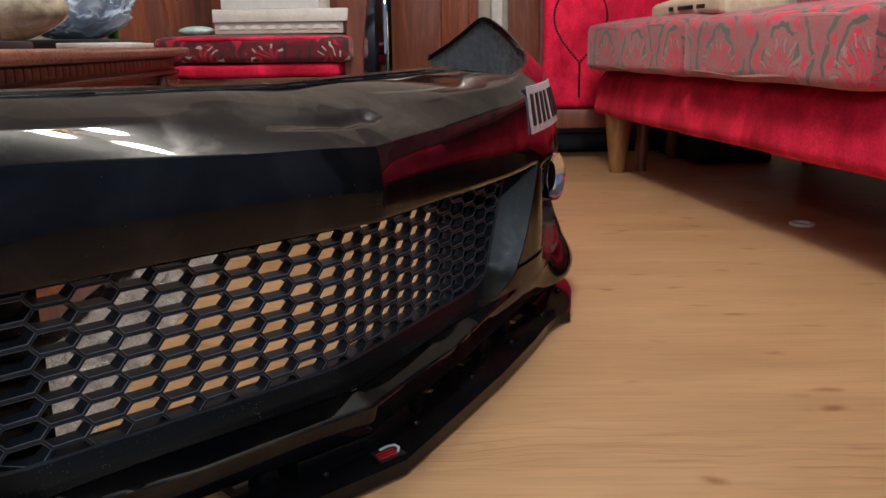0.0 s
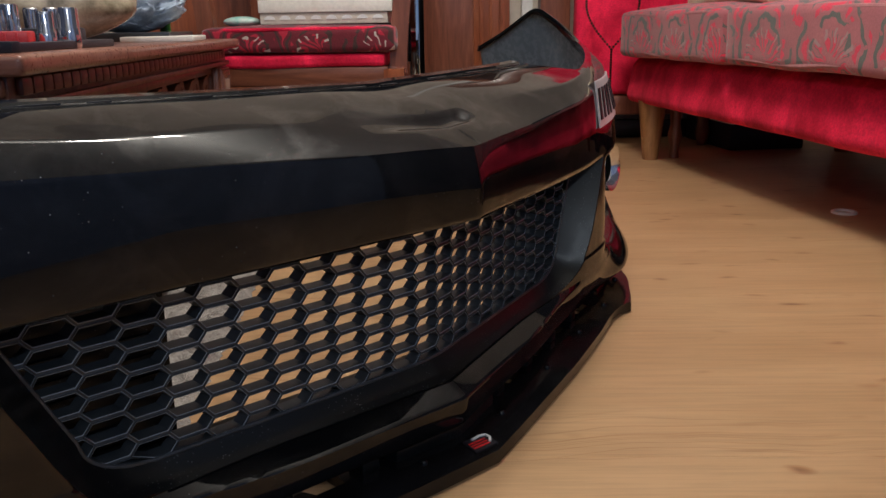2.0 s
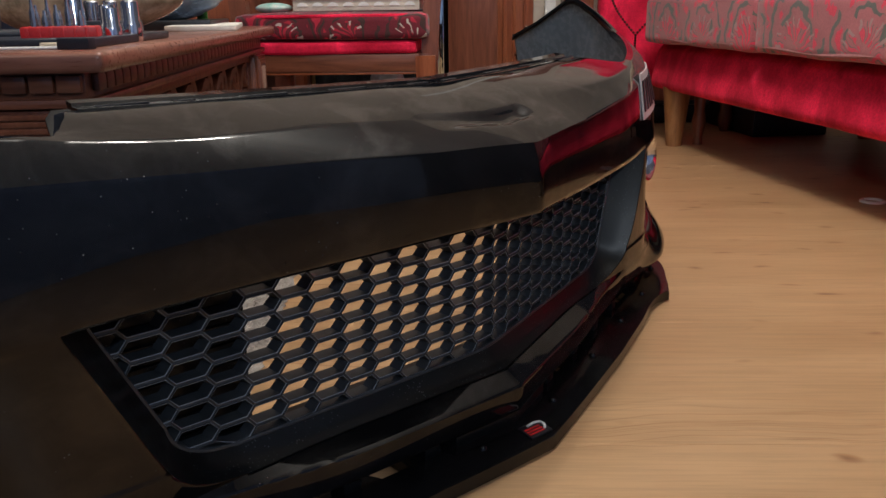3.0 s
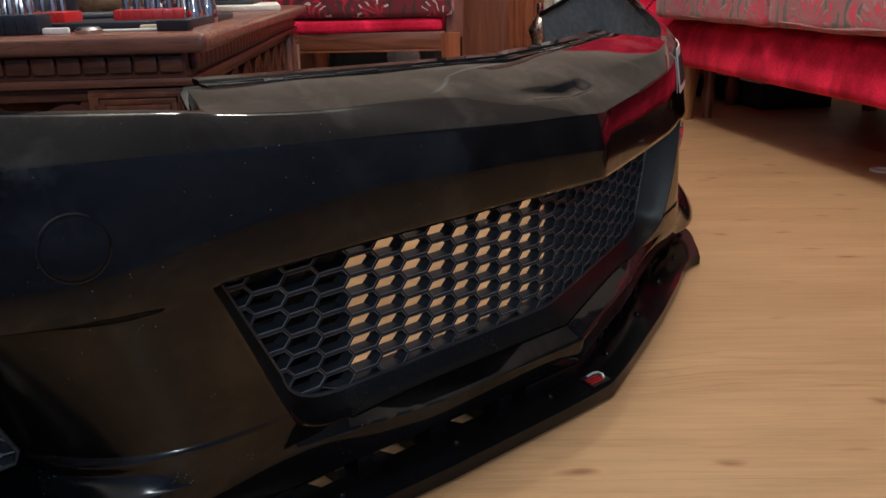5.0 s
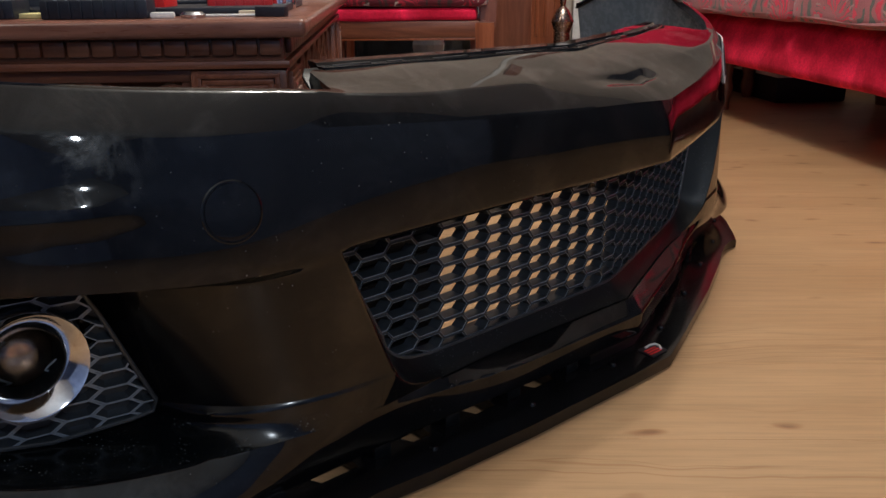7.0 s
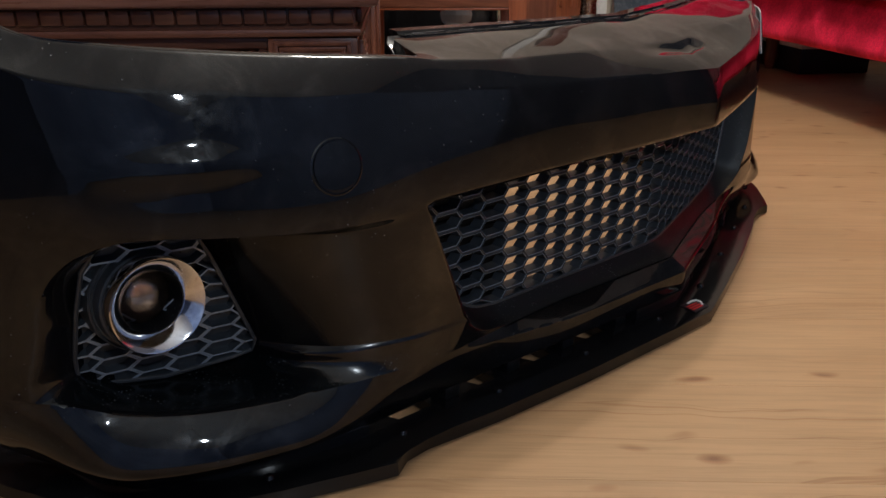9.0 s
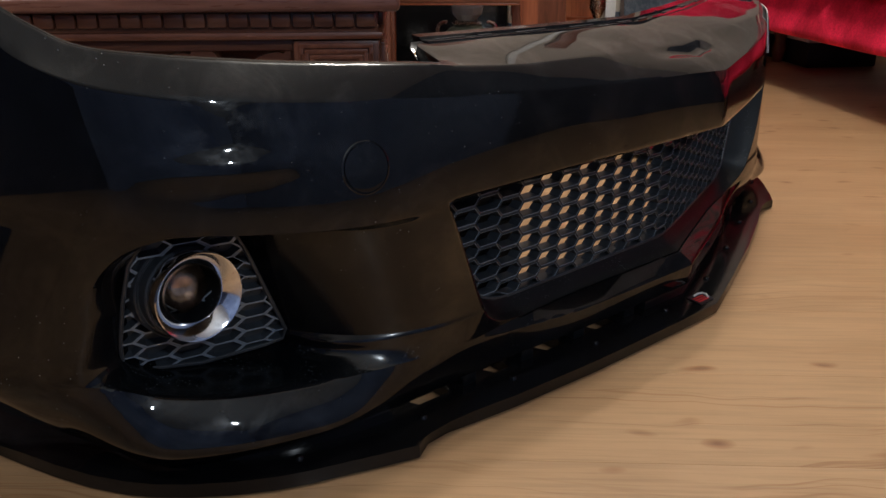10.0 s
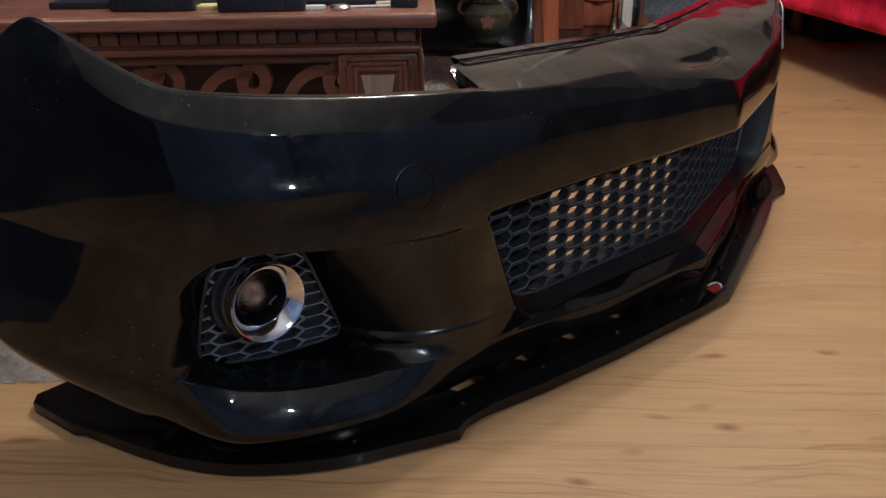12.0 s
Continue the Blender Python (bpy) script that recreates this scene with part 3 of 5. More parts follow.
def skin_point(s, band, w):
    """A point of the painted skin at the length s from the nose, in a band from the bottom up, at the share w of its height."""
    p, n = plan(s)
    zl, zh, zs, zc, zt = z_low(s), z_high(s), z_shoulder(s), z_crease(s), z_top(s)
    ease = 0.0
    if band == 0:
        z0 = z_arch(s)
        z = z0 + (zl - z0) * w
        d = d_low(s) + (d_bottom(s) - d_low(s)) * (1 - w) ** 1.9
        edge = 1 - (0.015 / (zl - z0)) * (0.35 + 0.65 * lip(s))
        d += lip(s) * (curve_at((0, 0.10, 0.18, edge), (0.005, -0.007, -0.010, -0.0105), w) if w < edge else -0.0105 + 0.0260 * (w - edge) / (1 - edge))
        d += chin(s) * (curve_at((0, 0.18, 0.27, 0.36, 0.45, 0.6, 0.8, 1), (0.024, 0.012, 0.0, -0.008, -0.0105, -0.0065, 0.003, 0.016), w) - (d_bottom(s) - d_low(s)) * (1 - w) ** 1.9)
    elif band == 1:
        z = zl + (zh - zl) * w
        d = d_low(s) + 0.0155 * lip(s) * (1 - w) + 0.012 * chin(s) * max(1 - w / 0.2, 0) ** 2
        deep = pocket(s, w) - 0.0022 * (1 - smoothstep(0.186, 0.20, w)) * smoothstep(0.395, 0.43, s) * (1 - smoothstep(0.60, 0.66, s))
        d += (d_high(s) - d_low(s)) * w + deep
    elif band == 2:
        z = zh + (zs - zh) * w
        d = d_high(s) + (d_shoulder(s) - d_high(s)) * w ** 1.7 - 0.004 * math.exp(-((z - 0.343) / 0.011) ** 2) * smoothstep(0.60, 0.70, s) * (1 - smoothstep(0.74, 0.80, s)) - 0.003 * math.sin(math.pi * w) * (1 - smoothstep(0.1, 0.4, s))
        ease = 0.015 * w * w
    elif band == 3:
        z = zs + (zc - zs) * w
        rise = d_crease(s) - d_shoulder(s)
        a = min(max(1.7 * (d_shoulder(s) - d_high(s)) / (zs - zh) * (zc - zs) / rise, 0.88), 1.0)
        d = d_shoulder(s) + rise * (a * w + (1 - a) * w * w)
        ease = 0.015 + 0.065 * w
    else:
        z = zc + (zt - zc) * (1 - (1 - w) ** 1.35)
        d = d_crease(s) + (d_top(s) - d_crease(s)) * w
        ease = 0.08 + 0.09 * w
    if band > 2:
        z += 0.0012 * noise.noise(Vector((p.x * 9, p.y * 9, d * 20)))
    d += 0.0016 * noise.noise(Vector((p.x * 6, p.y * 6, z * 9)))
    q = p - n * d
    q.y += 0.2 * (math.sqrt(q.x * q.x + ease * ease) - abs(q.x))
    q.z = z
    return q


def hand(q, side):
    """The right half stands pushed back a little at its upper corner."""
    if side < 0:
        return Vector((-q.x, q.y, q.z))
    return Vector((q.x, q.y + (0.05 * smoothstep(0.3, 0.72, q.x) + 0.035 * smoothstep(0.76, 0.87, q.x)) * smoothstep(0.10, 0.30, q.z), q.z))


def scoop(q, band):
    """A shallow slot pressed into the top of the nose."""
    if band > 2:
        q.z -= 0.006 * smoothstep(-0.12, 0.0, q.x) * (1 - smoothstep(0.045, 0.062, q.x)) * math.exp(-((q.y - 0.079 - 0.08 * abs(q.x)) / 0.010) ** 4)
    return q


def skin():
    bm = bmesh.new()
    rows = []
    for k in range(31):
        rows.append((0, k / 30))
    mid = [0.006, 0.012, 0.024, 0.035, 0.05, 0.075, 0.10, 0.115, 0.13, 0.15, 0.165, 0.175] + [0.185, 0.20] + [0.22 + 0.03 * k for k in range(24)] + [0.925, 0.94, 0.955, 0.97, 0.985]
    rows += [(1, w) for w in mid]
    rows += [(2, k / 16) for k in range(16)] + [(2, 0.97)]
    rows += [(3, k / 16) for k in range(16)]
    rows += [(4, w) for w in (0.0, 0.05)] + [(4, 0.1 + 0.05 * k) for k in range(19)]
    inner, outer = 52, 150
    grid = {}
    for j, (band, w) in enumerate(rows):
        share = 0 if band == 0 else w if band == 1 else 1
        edge, end = side_of_mouth(share), pocket_end(share)
        line = [edge * i / inner for i in range(inner)]
        line += [edge + (end - 0.005 - edge) * i / 70 for i in range(70)]
        line += [end - 0.005 + 0.006 * i / 4 for i in range(4)]
        line += [end + 0.001 + (S_END - end - 0.001) * i / 76 for i in range(77)]
        for i, s in enumerate(line):
            q = skin_point(s, band, w)
            grid[i, j] = bm.verts.new(scoop(hand(q, 1), band))
            grid[-i, j] = bm.verts.new(scoop(hand(q, -1), band)) if i else grid[0, j]
    mouth_lo = 30
    mouth_hi = 31 + len(mid)
    for j in range(len(rows) - 1):
        for i in range(-inner - outer, inner + outer):
            if mouth_lo <= j < mouth_hi and -inner <= i < inner:
                continue
            f = bm.faces.new((grid[i, j], grid[i + 1, j], grid[i + 1, j + 1], grid[i, j + 1]))
            if rows[j][0] == 1 and rows[j][1] < 0.10 and inner + 12 <= abs(i + 0.5) < inner + 74:
                f.material_index = 2
            elif rows[j][0] == 1 and 0.17 < rows[j][1] < 0.93 and inner <= abs(i + 0.5) < inner + 70:
                f.material_index = 4
    # the edge that turns in along the top and the bottom
    last = len(rows) - 1
    for j, drop, back in ((last, -0.012, 0.004), (0, 0.0, 0.03)):
        prev = None
        for i in range(-inner - outer, inner + outer + 1):
            c = grid[i, j].co
            side = -1 if i < 0 else 1
            k = plan(abs(S_END * i / (inner + outer)))[1]
            v = bm.verts.new(c + Vector((-k.x * side * back, -k.y * back, drop)))
            if prev:
                bm.faces.new((prev[0], grid[i, j], v, prev[1]))
            prev = (grid[i, j], v)
    return bm


cover = part("bumper_cover", skin(), [M_PAINT, M_INNER, M_LEDGE, M_INNER, M_UNPOLISHED, M_INNER], BUMPER, "black gloss painted cover with dust and small dents", 42)
thick = cover.modifiers.new("thickness", "SOLIDIFY")
thick.thickness, thick.offset, thick.material_offset, thick.use_even_offset = 0.003, -1, 1, False


def mesh_y(x):
    return 0.095 + 0.17 * math.sqrt(x * x + 0.0004)


def mesh_side(w):
    if w < 0.22:
        return 0.325 + 0.062 * math.sqrt(max(1 - (1 - w / 0.22) ** 2, 0))
    return 0.387 + 0.063 * (w - 0.22) / 0.78


Z_MESH = (0.103, 0.272)


def mouth_reveal():
    """The recess between the lip and the grille."""
    bm = bmesh.new()
    ring = []
    n = 50
    for i in range(-n, n + 1):
        ring.append((0.335 * i / n, 0.0, 0.325 * i / n))
    ws = [(k / 24) ** 1.5 for k in range(1, 25)]
    for w in ws:
        ring.append((side_of_mouth(w), w, mesh_side(w)))
    for i in range(n, -n - 1, -1):
        ring.append((0.492 * i / n, 1.0, 0.455 * i / n))
    for w in ws[::-1]:
        ring.append((-side_of_mouth(w), w, -mesh_side(w)))
    ring = ring[:-1]
    loops = []
    for s, w, xi in ring:
        a = skin_point(abs(s), 1, w)
        a = hand(a, s)
        b = Vector((xi, mesh_y(xi), Z_MESH[0] + (Z_MESH[1] - Z_MESH[0]) * w))
        c = a.lerp(b, 0.5) + Vector((0, 0.001, -0.003 * (1 - w)))
        loops.append([bm.verts.new(q) for q in (a, a.lerp(c, 0.5), c, b, b + Vector((0, 0.03, 0)))])
    for p, q in zip(loops, loops[1:] + loops[:1]):
        for k in range(4):
            if (p[k].co - q[k].co).length > 1e-6:
                bm.faces.new((p[k], q[k], q[k + 1], p[k + 1]))
    return bm


part("mouth_recess", mouth_reveal(), M_PLASTIC, BUMPER, "dusty black plastic recess round the grille", 24)


def hex_mesh():
    """Honeycomb of flat, wide cells with deep walls; ridges toned as lit, walls as shaded."""
    bm = bmesh.new()
    step, pitch, a, depth = 0.036, 0.0216, 0.0142, 0.0150

    def clip(x, z):
        z = min(max(z, Z_MESH[0]), Z_MESH[1])
        w = (z - Z_MESH[0]) / (Z_MESH[1] - Z_MESH[0])
        m = mesh_side(w)
        return min(max(x, -m), m), z
    for c in range(-13, 14):
        for r in range(-1, 10):
            cx, cz = c * step, Z_MESH[0] + pitch * (r + 0.5 * (c % 2))
            out = [(cx - step + a, cz), (cx - a, cz - pitch / 2), (cx + a, cz - pitch / 2), (cx + step - a, cz), (cx + a, cz + pitch / 2), (cx - a, cz + pitch / 2)]
            flat = [clip(*q) for q in out]
            area = 0.5 * sum(flat[i][0] * flat[(i + 1) % 6][1] - flat[(i + 1) % 6][0] * flat[i][1] for i in range(6))
            if area < 0.00008:
                continue
            mx, mz = sum(q[0] for q in flat) / 6, sum(q[1] for q in flat) / 6

            def inset(fx, fz):
                return [(mx + (x - mx) * fx, mz + (z - mz) * fz) for x, z in flat]
            rings = []
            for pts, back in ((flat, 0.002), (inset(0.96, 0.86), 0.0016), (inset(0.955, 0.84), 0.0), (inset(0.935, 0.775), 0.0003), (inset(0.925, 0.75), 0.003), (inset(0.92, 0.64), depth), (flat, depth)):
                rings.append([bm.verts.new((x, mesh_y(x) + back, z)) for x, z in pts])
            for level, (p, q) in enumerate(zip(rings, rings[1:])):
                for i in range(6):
                    # slot 0 paints the ridge as lit, slot 1 the cell walls as shaded
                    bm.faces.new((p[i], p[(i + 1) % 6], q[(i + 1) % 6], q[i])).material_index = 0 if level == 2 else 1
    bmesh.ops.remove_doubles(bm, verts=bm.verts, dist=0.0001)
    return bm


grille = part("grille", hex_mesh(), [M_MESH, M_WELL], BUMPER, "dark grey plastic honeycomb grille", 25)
rim = []
for i in range(-30, 31):
    rim.append((0.325 * i / 30, 0.0))
for k in range(1, 19):
    w = (k / 18) ** 1.5
    rim.append((mesh_side(w), w))
for i in range(29, -31, -1):
    rim.append((0.450 * i / 30, 1.0))
for k in range(17, 0, -1):
    w = (k / 18) ** 1.5
    rim.append((-mesh_side(w), w))
part("grille_rim", tube([(x, mesh_y(x) + 0.001, Z_MESH[0] + (Z_MESH[1] - Z_MESH[0]) * w) for x, w in rim], 0.0026, 8, closed=True), M_WELL, grille)
for side in (-1, 1):
    bm = bmesh.new()
    for k in range(9):
        z = 0.112 + 0.0195 * k
        box((0.16, 0.004, 0.003), (0, -0.004, z), 0, bm=bm)
    box((0.17, 0.004, 0.18), (0, 0, 0.19), 0, bm=bm)
    part("backing_panel", bm, M_PLASTIC, grille, "black plastic blanking panel behind the grille", m=pose(side * 0.368, mesh_y(0.368) + 0.034, 0, 0, 0, side * 9.6))


def fog_bezel(side):
    """Honeycomb panel with a boss for the lamp, in the frame of its own lower outer corner."""
    at = Matrix.Translation((-0.76, 0.305, 0.135)) @ Matrix.Rotation(radians(-20.96), 4, "Z") @ Matrix.Rotation(radians(14), 4, "X")
    if side > 0:
        at = Matrix.Diagonal((-1, 1, 1, 1)) @ at
    outline = [(0.0025, 0.006), (0.002, 0.028), (0.009, 0.080), (0.017, 0.1175), (0.0285, 0.1365), (0.040, 0.143), (0.064, 0.1405), (0.114, 0.136), (0.126, 0.1105), (0.1675, 0.001), (0.164, -0.011), (0.1455, -0.0146), (0.0786, -0.0183), (0.0206, -0.0086)]

    def inside(x, z):
        hit = False
        k = len(outline)
        for i in range(k):
            (x0, z0), (x1, z1) = outline[i], outline[(i + 1) % k]
            if (z0 > z) != (z1 > z) and x < (x1 - x0) * (z - z0) / (z1 - z0) + x0:
                hit = not hit
        return hit

    def nearest(x, z):
        best = None
        k = len(outline)
        for i in range(k):
            a, b = Vector(outline[i]), Vector(outline[(i + 1) % k])
            t = max(0, min(1, (Vector((x, z)) - a).dot(b - a) / (b - a).length_squared))
            q = a.lerp(b, t)
            g = (q - Vector((x, z))).length
            if best is None or g < best[0]:
                best = (g, q)
        return best[1]
    bm = bmesh.new()
    step, pitch, a, depth = 0.033, 0.0175, 0.0112, 0.009
    for c in range(-1, 9):
        for r in range(-1, 9):
            cx, cz = 0.0025 + c * step, -0.0165 + pitch * (r + 0.5 * (c % 2))
            out = [(cx - step + a, cz), (cx - a + 0.0005, cz - pitch / 2), (cx + a - 0.0005, cz - pitch / 2), (cx + step - a, cz), (cx + a, cz + pitch / 2), (cx - a, cz + pitch / 2)]
            keep = [inside(*q) for q in out]
            if sum(keep) < 2:
                continue
            flat = [q if k else tuple(nearest(*q)) for q, k in zip(out, keep)]
            mx, mz = sum(q[0] for q in flat) / 6, sum(q[1] for q in flat) / 6
            if math.hypot(mx - 0.0706, mz - 0.0865) < 0.036:
                continue
            rings = []
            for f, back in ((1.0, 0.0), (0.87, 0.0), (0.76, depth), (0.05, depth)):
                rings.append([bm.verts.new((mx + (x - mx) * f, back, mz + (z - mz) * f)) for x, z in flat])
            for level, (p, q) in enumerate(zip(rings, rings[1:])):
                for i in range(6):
                    # front faces take the lit tone, the sunk faces the shaded one
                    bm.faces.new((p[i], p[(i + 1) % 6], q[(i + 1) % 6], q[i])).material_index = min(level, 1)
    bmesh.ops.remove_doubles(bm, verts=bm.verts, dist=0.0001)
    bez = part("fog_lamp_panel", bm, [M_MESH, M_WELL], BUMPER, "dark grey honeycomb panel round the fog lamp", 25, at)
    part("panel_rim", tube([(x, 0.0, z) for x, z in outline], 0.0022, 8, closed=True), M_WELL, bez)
    face = Matrix.Translation((0.0680, -0.0105, 0.0830)) @ Matrix.Scale(0.98, 4) @ Matrix.Rotation(radians(-14), 4, "X") @ Matrix.Rotation(radians(13), 4, "Z") @ Matrix.Rotation(radians(88), 4, "X")
    part("boss", lathe([(0.051, -0.035), (0.051, -0.011), (0.0495, -0.009), (0.048, -0.011), (0.0465, -0.011), (0.0458, 0.001), (0.0440, 0.003), (0.040, -0.02)], 48), M_WELL, bez, m=face)
    part("chrome_ring", lathe([(0.0435, 0.0), (0.0450, 0.019), (0.0440, 0.0212), (0.0425, 0.0205), (0.0300, 0.009), (0.0292, 0.0075)], 56), M_CHROME, bez, "polished chrome cone ring", m=face)
    part("barrel", lathe([(0.0300, 0.0075), (0.0288, 0.0070), (0.0282, 0.003), (0.0272, -0.028)], 40), M_PLASTIC, bez, "black inner wall", m=face)
    part("reflector", lathe([(0.0270, -0.017), (0.024, -0.025), (0.012, -0.032), (0.0, -0.034)], 32), M_REFLECTOR, bez, "dark bronze reflector", m=face)
    part("lens", lathe([(0.0270, -0.016), (0.022, -0.0095), (0.014, -0.005), (0.007, -0.0032), (0.0, -0.003), (0.0, -0.0055), (0.007, -0.006), (0.014, -0.0078), (0.022, -0.0122), (0.0252, -0.016)], 40), M_LENS, bez, "clear domed glass lens", m=face)
    return bez


for side in (-1, 1):
    fog_bezel(side)


def face_point(s, z, lift=0.0):
    """A point of the upper face at the height z, lifted off the skin."""
    zh, zs = z_high(s), z_shoulder(s)
    q = skin_point(s, 2, min(max((z - zh) / (zs - zh), 0), 1.3))
    return q + plan(s)[1] * lift


# tow eye cap
bm = bmesh.new()
S_CAP = 0.588
rings = []
for r, lift in ((0.0, 0.0014), (0.019, 0.0014), (0.0222, 0.0012), (0.0227, -0.0015), (0.0236, -0.0015), (0.0241, 0.0008), (0.0252, 0.0002)):
    ring = []
    for k in range(48):
        q = face_point(S_CAP + r * math.cos(k * math.pi / 24), 0.327 + r * math.sin(k * math.pi / 24), lift)
        ring.append(bm.verts.new((-q.x, q.y, q.z)) if r else None)
    rings.append(ring)
c = face_point(S_CAP, 0.327, 0.0014)
mid = bm.verts.new((-c.x, c.y, c.z))
for k in range(48):
    bm.faces.new((mid, rings[1][k], rings[1][(k + 1) % 48]))
for p, q in zip(rings[1:], rings[2:]):
    for k in range(48):
        bm.faces.new((p[k], p[(k + 1) % 48], q[(k + 1) % 48], q[k]))
part("tow_eye_cap", bm, M_PAINT, BUMPER, "round black tow eye cover")


def on_face(s0, s1, z0, z1, lift, n=16):
    """A thin bent plate that lies on the upper face."""
    bm = bmesh.new()
    cols = []
    for i in range(n + 1):
        s = s0 + (s1 - s0) * i / n
        lo, hi = hand(face_point(s, z0, lift), 1), hand(face_point(s, z1, lift), 1)
        back = plan(s)[1] * -0.002
        cols.append([bm.verts.new(v) for v in (lo, hi, hi + back, lo + back)])
    for p, q in zip(cols, cols[1:]):
        for k in range(4):
            bm.faces.new((p[k], q[k], q[(k + 1) % 4], p[(k + 1) % 4]))
    bm.faces.new(cols[0][::-1])
    bm.faces.new(cols[-1])
    return bm


plate = part("number_plate", on_face(0.456, 0.735, 0.3205, 0.3905, 0.0035), M_PLATE, BUMPER, "white number plate with dark marks")
for k in range(7):
    s = 0.468 + 0.035 * k + (0.018 if k > 3 else 0)
    part("plate_mark", on_face(s, s + 0.017, 0.332, 0.379, 0.0046, 4), M_INK, plate)

# flange with slots and tabs along the top of the middle
bm = bmesh.new()
prev = None
for i in range(-60, 61):
    s = 0.425 * abs(i) / 60
    p, n = plan(s)
    sx = -1 if i < 0 else 1
    d0 = d_top(s)
    wob = 0.004 * smoothstep(0.92, 1.0, math.cos(s * 2 * math.pi / 0.145))
    pts = [(d0 - 0.006, -0.003), (d0 - 0.004, 0.001), (d0 + 0.010, 0.0015), (d0 + 0.012, 0.0045), (d0 + 0.026 + wob, 0.006), (d0 + 0.026 + wob, 0.003), (d0 + 0.010, -0.012)]
    ring = []
    for d, h in pts:
        q = p - n * d
        q.y += 0.2 * (math.sqrt(q.x * q.x + 0.0289) - abs(q.x))
        ring.append(bm.verts.new(hand(Vector((q.x, q.y, z_top(s) + h)), sx)))
    if prev:
        for k in range(7):
            bm.faces.new((prev[k], ring[k], ring[(k + 1) % 7], prev[(k + 1) % 7]))
    else:
        bm.faces.new(ring[::-1])
    prev = ring
bm.faces.new(prev)
flange = part("mounting_flange", bm, M_PAINT, BUMPER, "black stepped flange along the top edge", 30)
for sx in (-1, 1):
    for s, wide in ((0.04, 0.03), (0.15, 0.045), (0.25, 0.05), (0.33, 0.02), (0.385, 0.045)):
        p, n = plan(s)
        q = p - n * (d_top(s) + 0.007)
        q.y += 0.2 * (math.sqrt(q.x * q.x + 0.0289) - abs(q.x))
        ang = math.degrees(math.atan2(n.x, -n.y)) * sx
        part("slot", box((wide, 0.0045, 0.002), (0, 0, 0), 0.0006), M_INK, flange, m=pose(sx * q.x, hand(Vector((q.x, q.y, 0.42)), sx).y, z_top(s) + 0.0012, 0, 0, ang))
    p, n = plan(0.435)
    q = p - n * (d_top(0.435) + 0.004)
    ear = [(-0.020, -0.03), (0.010, -0.03), (0.014, -0.008), (0.004, 0.008), (-0.010, 0.008), (-0.017, -0.002)]
    part("mounting_tab", prism([(x, y) for x, y in ear], -0.0015, 0.0015, m=Matrix.Rotation(radians(34), 4, "X"), bevel=0.0008), M_PAINT, BUMPER, "angular black mounting tab", m=pose(sx * q.x, hand(Vector((q.x, q.y, 0.42)), sx).y, 0.412, 0, 0, sx * 12))

# the splitter
HALF = [(0.09, 0.013), (0.264, 0.047), (0.40, 0.080), (0.46, 0.098), (0.495, 0.109), (0.525, 0.112), (0.549, 0.103), (0.585, 0.122), (0.62, 0.142), (0.65, 0.158), (0.68, 0.177), (0.715, 0.206), (0.745, 0.237), (0.766, 0.263), (0.783, 0.291), (0.800, 0.330), (0.813, 0.371), (0.825, 0.42), (0.834, 0.462), (0.842, 0.475), (0.850, 0.56), (0.838, 0.575)]
BACK = [(0.75, 0.575), (0.73, 0.45), (0.69, 0.35), (0.60, 0.27), (0.53, 0.24)]
for a, b in ((0.49, 0.44), (0.375, 0.345), (0.285, 0.25), (0.19, 0.15)):
    # notches in the rear edge, behind the chin
    BACK += [(a + 0.01, 0.12 + 0.21 * a), (a, 0.053 + 0.21 * a), (b, 0.053 + 0.21 * b), (b - 0.01, 0.12 + 0.21 * b)]
HALF = [(x - 0.002, y + 0.003) for x, y in HALF]
line = [(0.0, 0.0)] + HALF + BACK
line += [(-x, y) for x, y in BACK[::-1]] + [(-x, y) for x, y in HALF[::-1]]
splitter = part("splitter", prism(line, 0.003, 0.019, bevel=0.0035), M_GLOSS, BUMPER, "black gloss splitter lip under the bumper", 30)
# raised step where the splitter meets the chin
line2 = [(0.53, 0.162), (0.60, 0.185), (0.68, 0.225), (0.73, 0.29), (0.75, 0.36), (0.77, 0.46), (0.79, 0.56), (0.74, 0.56), (0.70, 0.40), (0.62, 0.28), (0.53, 0.235)]
for sx in (-1, 1):
    part("splitter_step", prism([(sx * x, y) for x, y in (line2 if sx > 0 else line2[::-1])], 0.018, 0.032, bevel=0.003), M_GLOSS, splitter)
part("splitter_step", prism([(-0.09, 0.072), (0.0, 0.054), (0.09, 0.072), (0.09, 0.12), (-0.09, 0.12)], 0.018, 0.032, bevel=0.003), M_PLASTIC, splitter)
for sx in (-1, 1):
    for x in (0.118, 0.22, 0.315, 0.41):
        part("bracket", box((0.022, 0.03, 0.016), (0, 0, 0), 0.003), M_PLASTIC, splitter, m=pose(sx * x, 0.070 + 0.21 * x, 0.026, 0, 0, sx * 12))
for sx in (-1, 1):
    for x, y in ((0.074, 0.048), (0.225, 0.076), (0.37, 0.108), (0.505, 0.137), (0.645, 0.187)):
        part("bolt", lathe([(0.0055, 0), (0.0052, 0.002), (0.0035, 0.0042), (0.0, 0.005)], 16), M_GLOSS, splitter, "small domed bolt", m=pose(sx * x, y, 0.019))
badge = part("badge", prism([(-0.021, -0.012), (0.012, -0.018), (0.021, 0.006), (-0.012, 0.014)], 0, 0.0015), M_INK, splitter, "small red and white badge", m=pose(-0.002, 0.027, 0.0191))
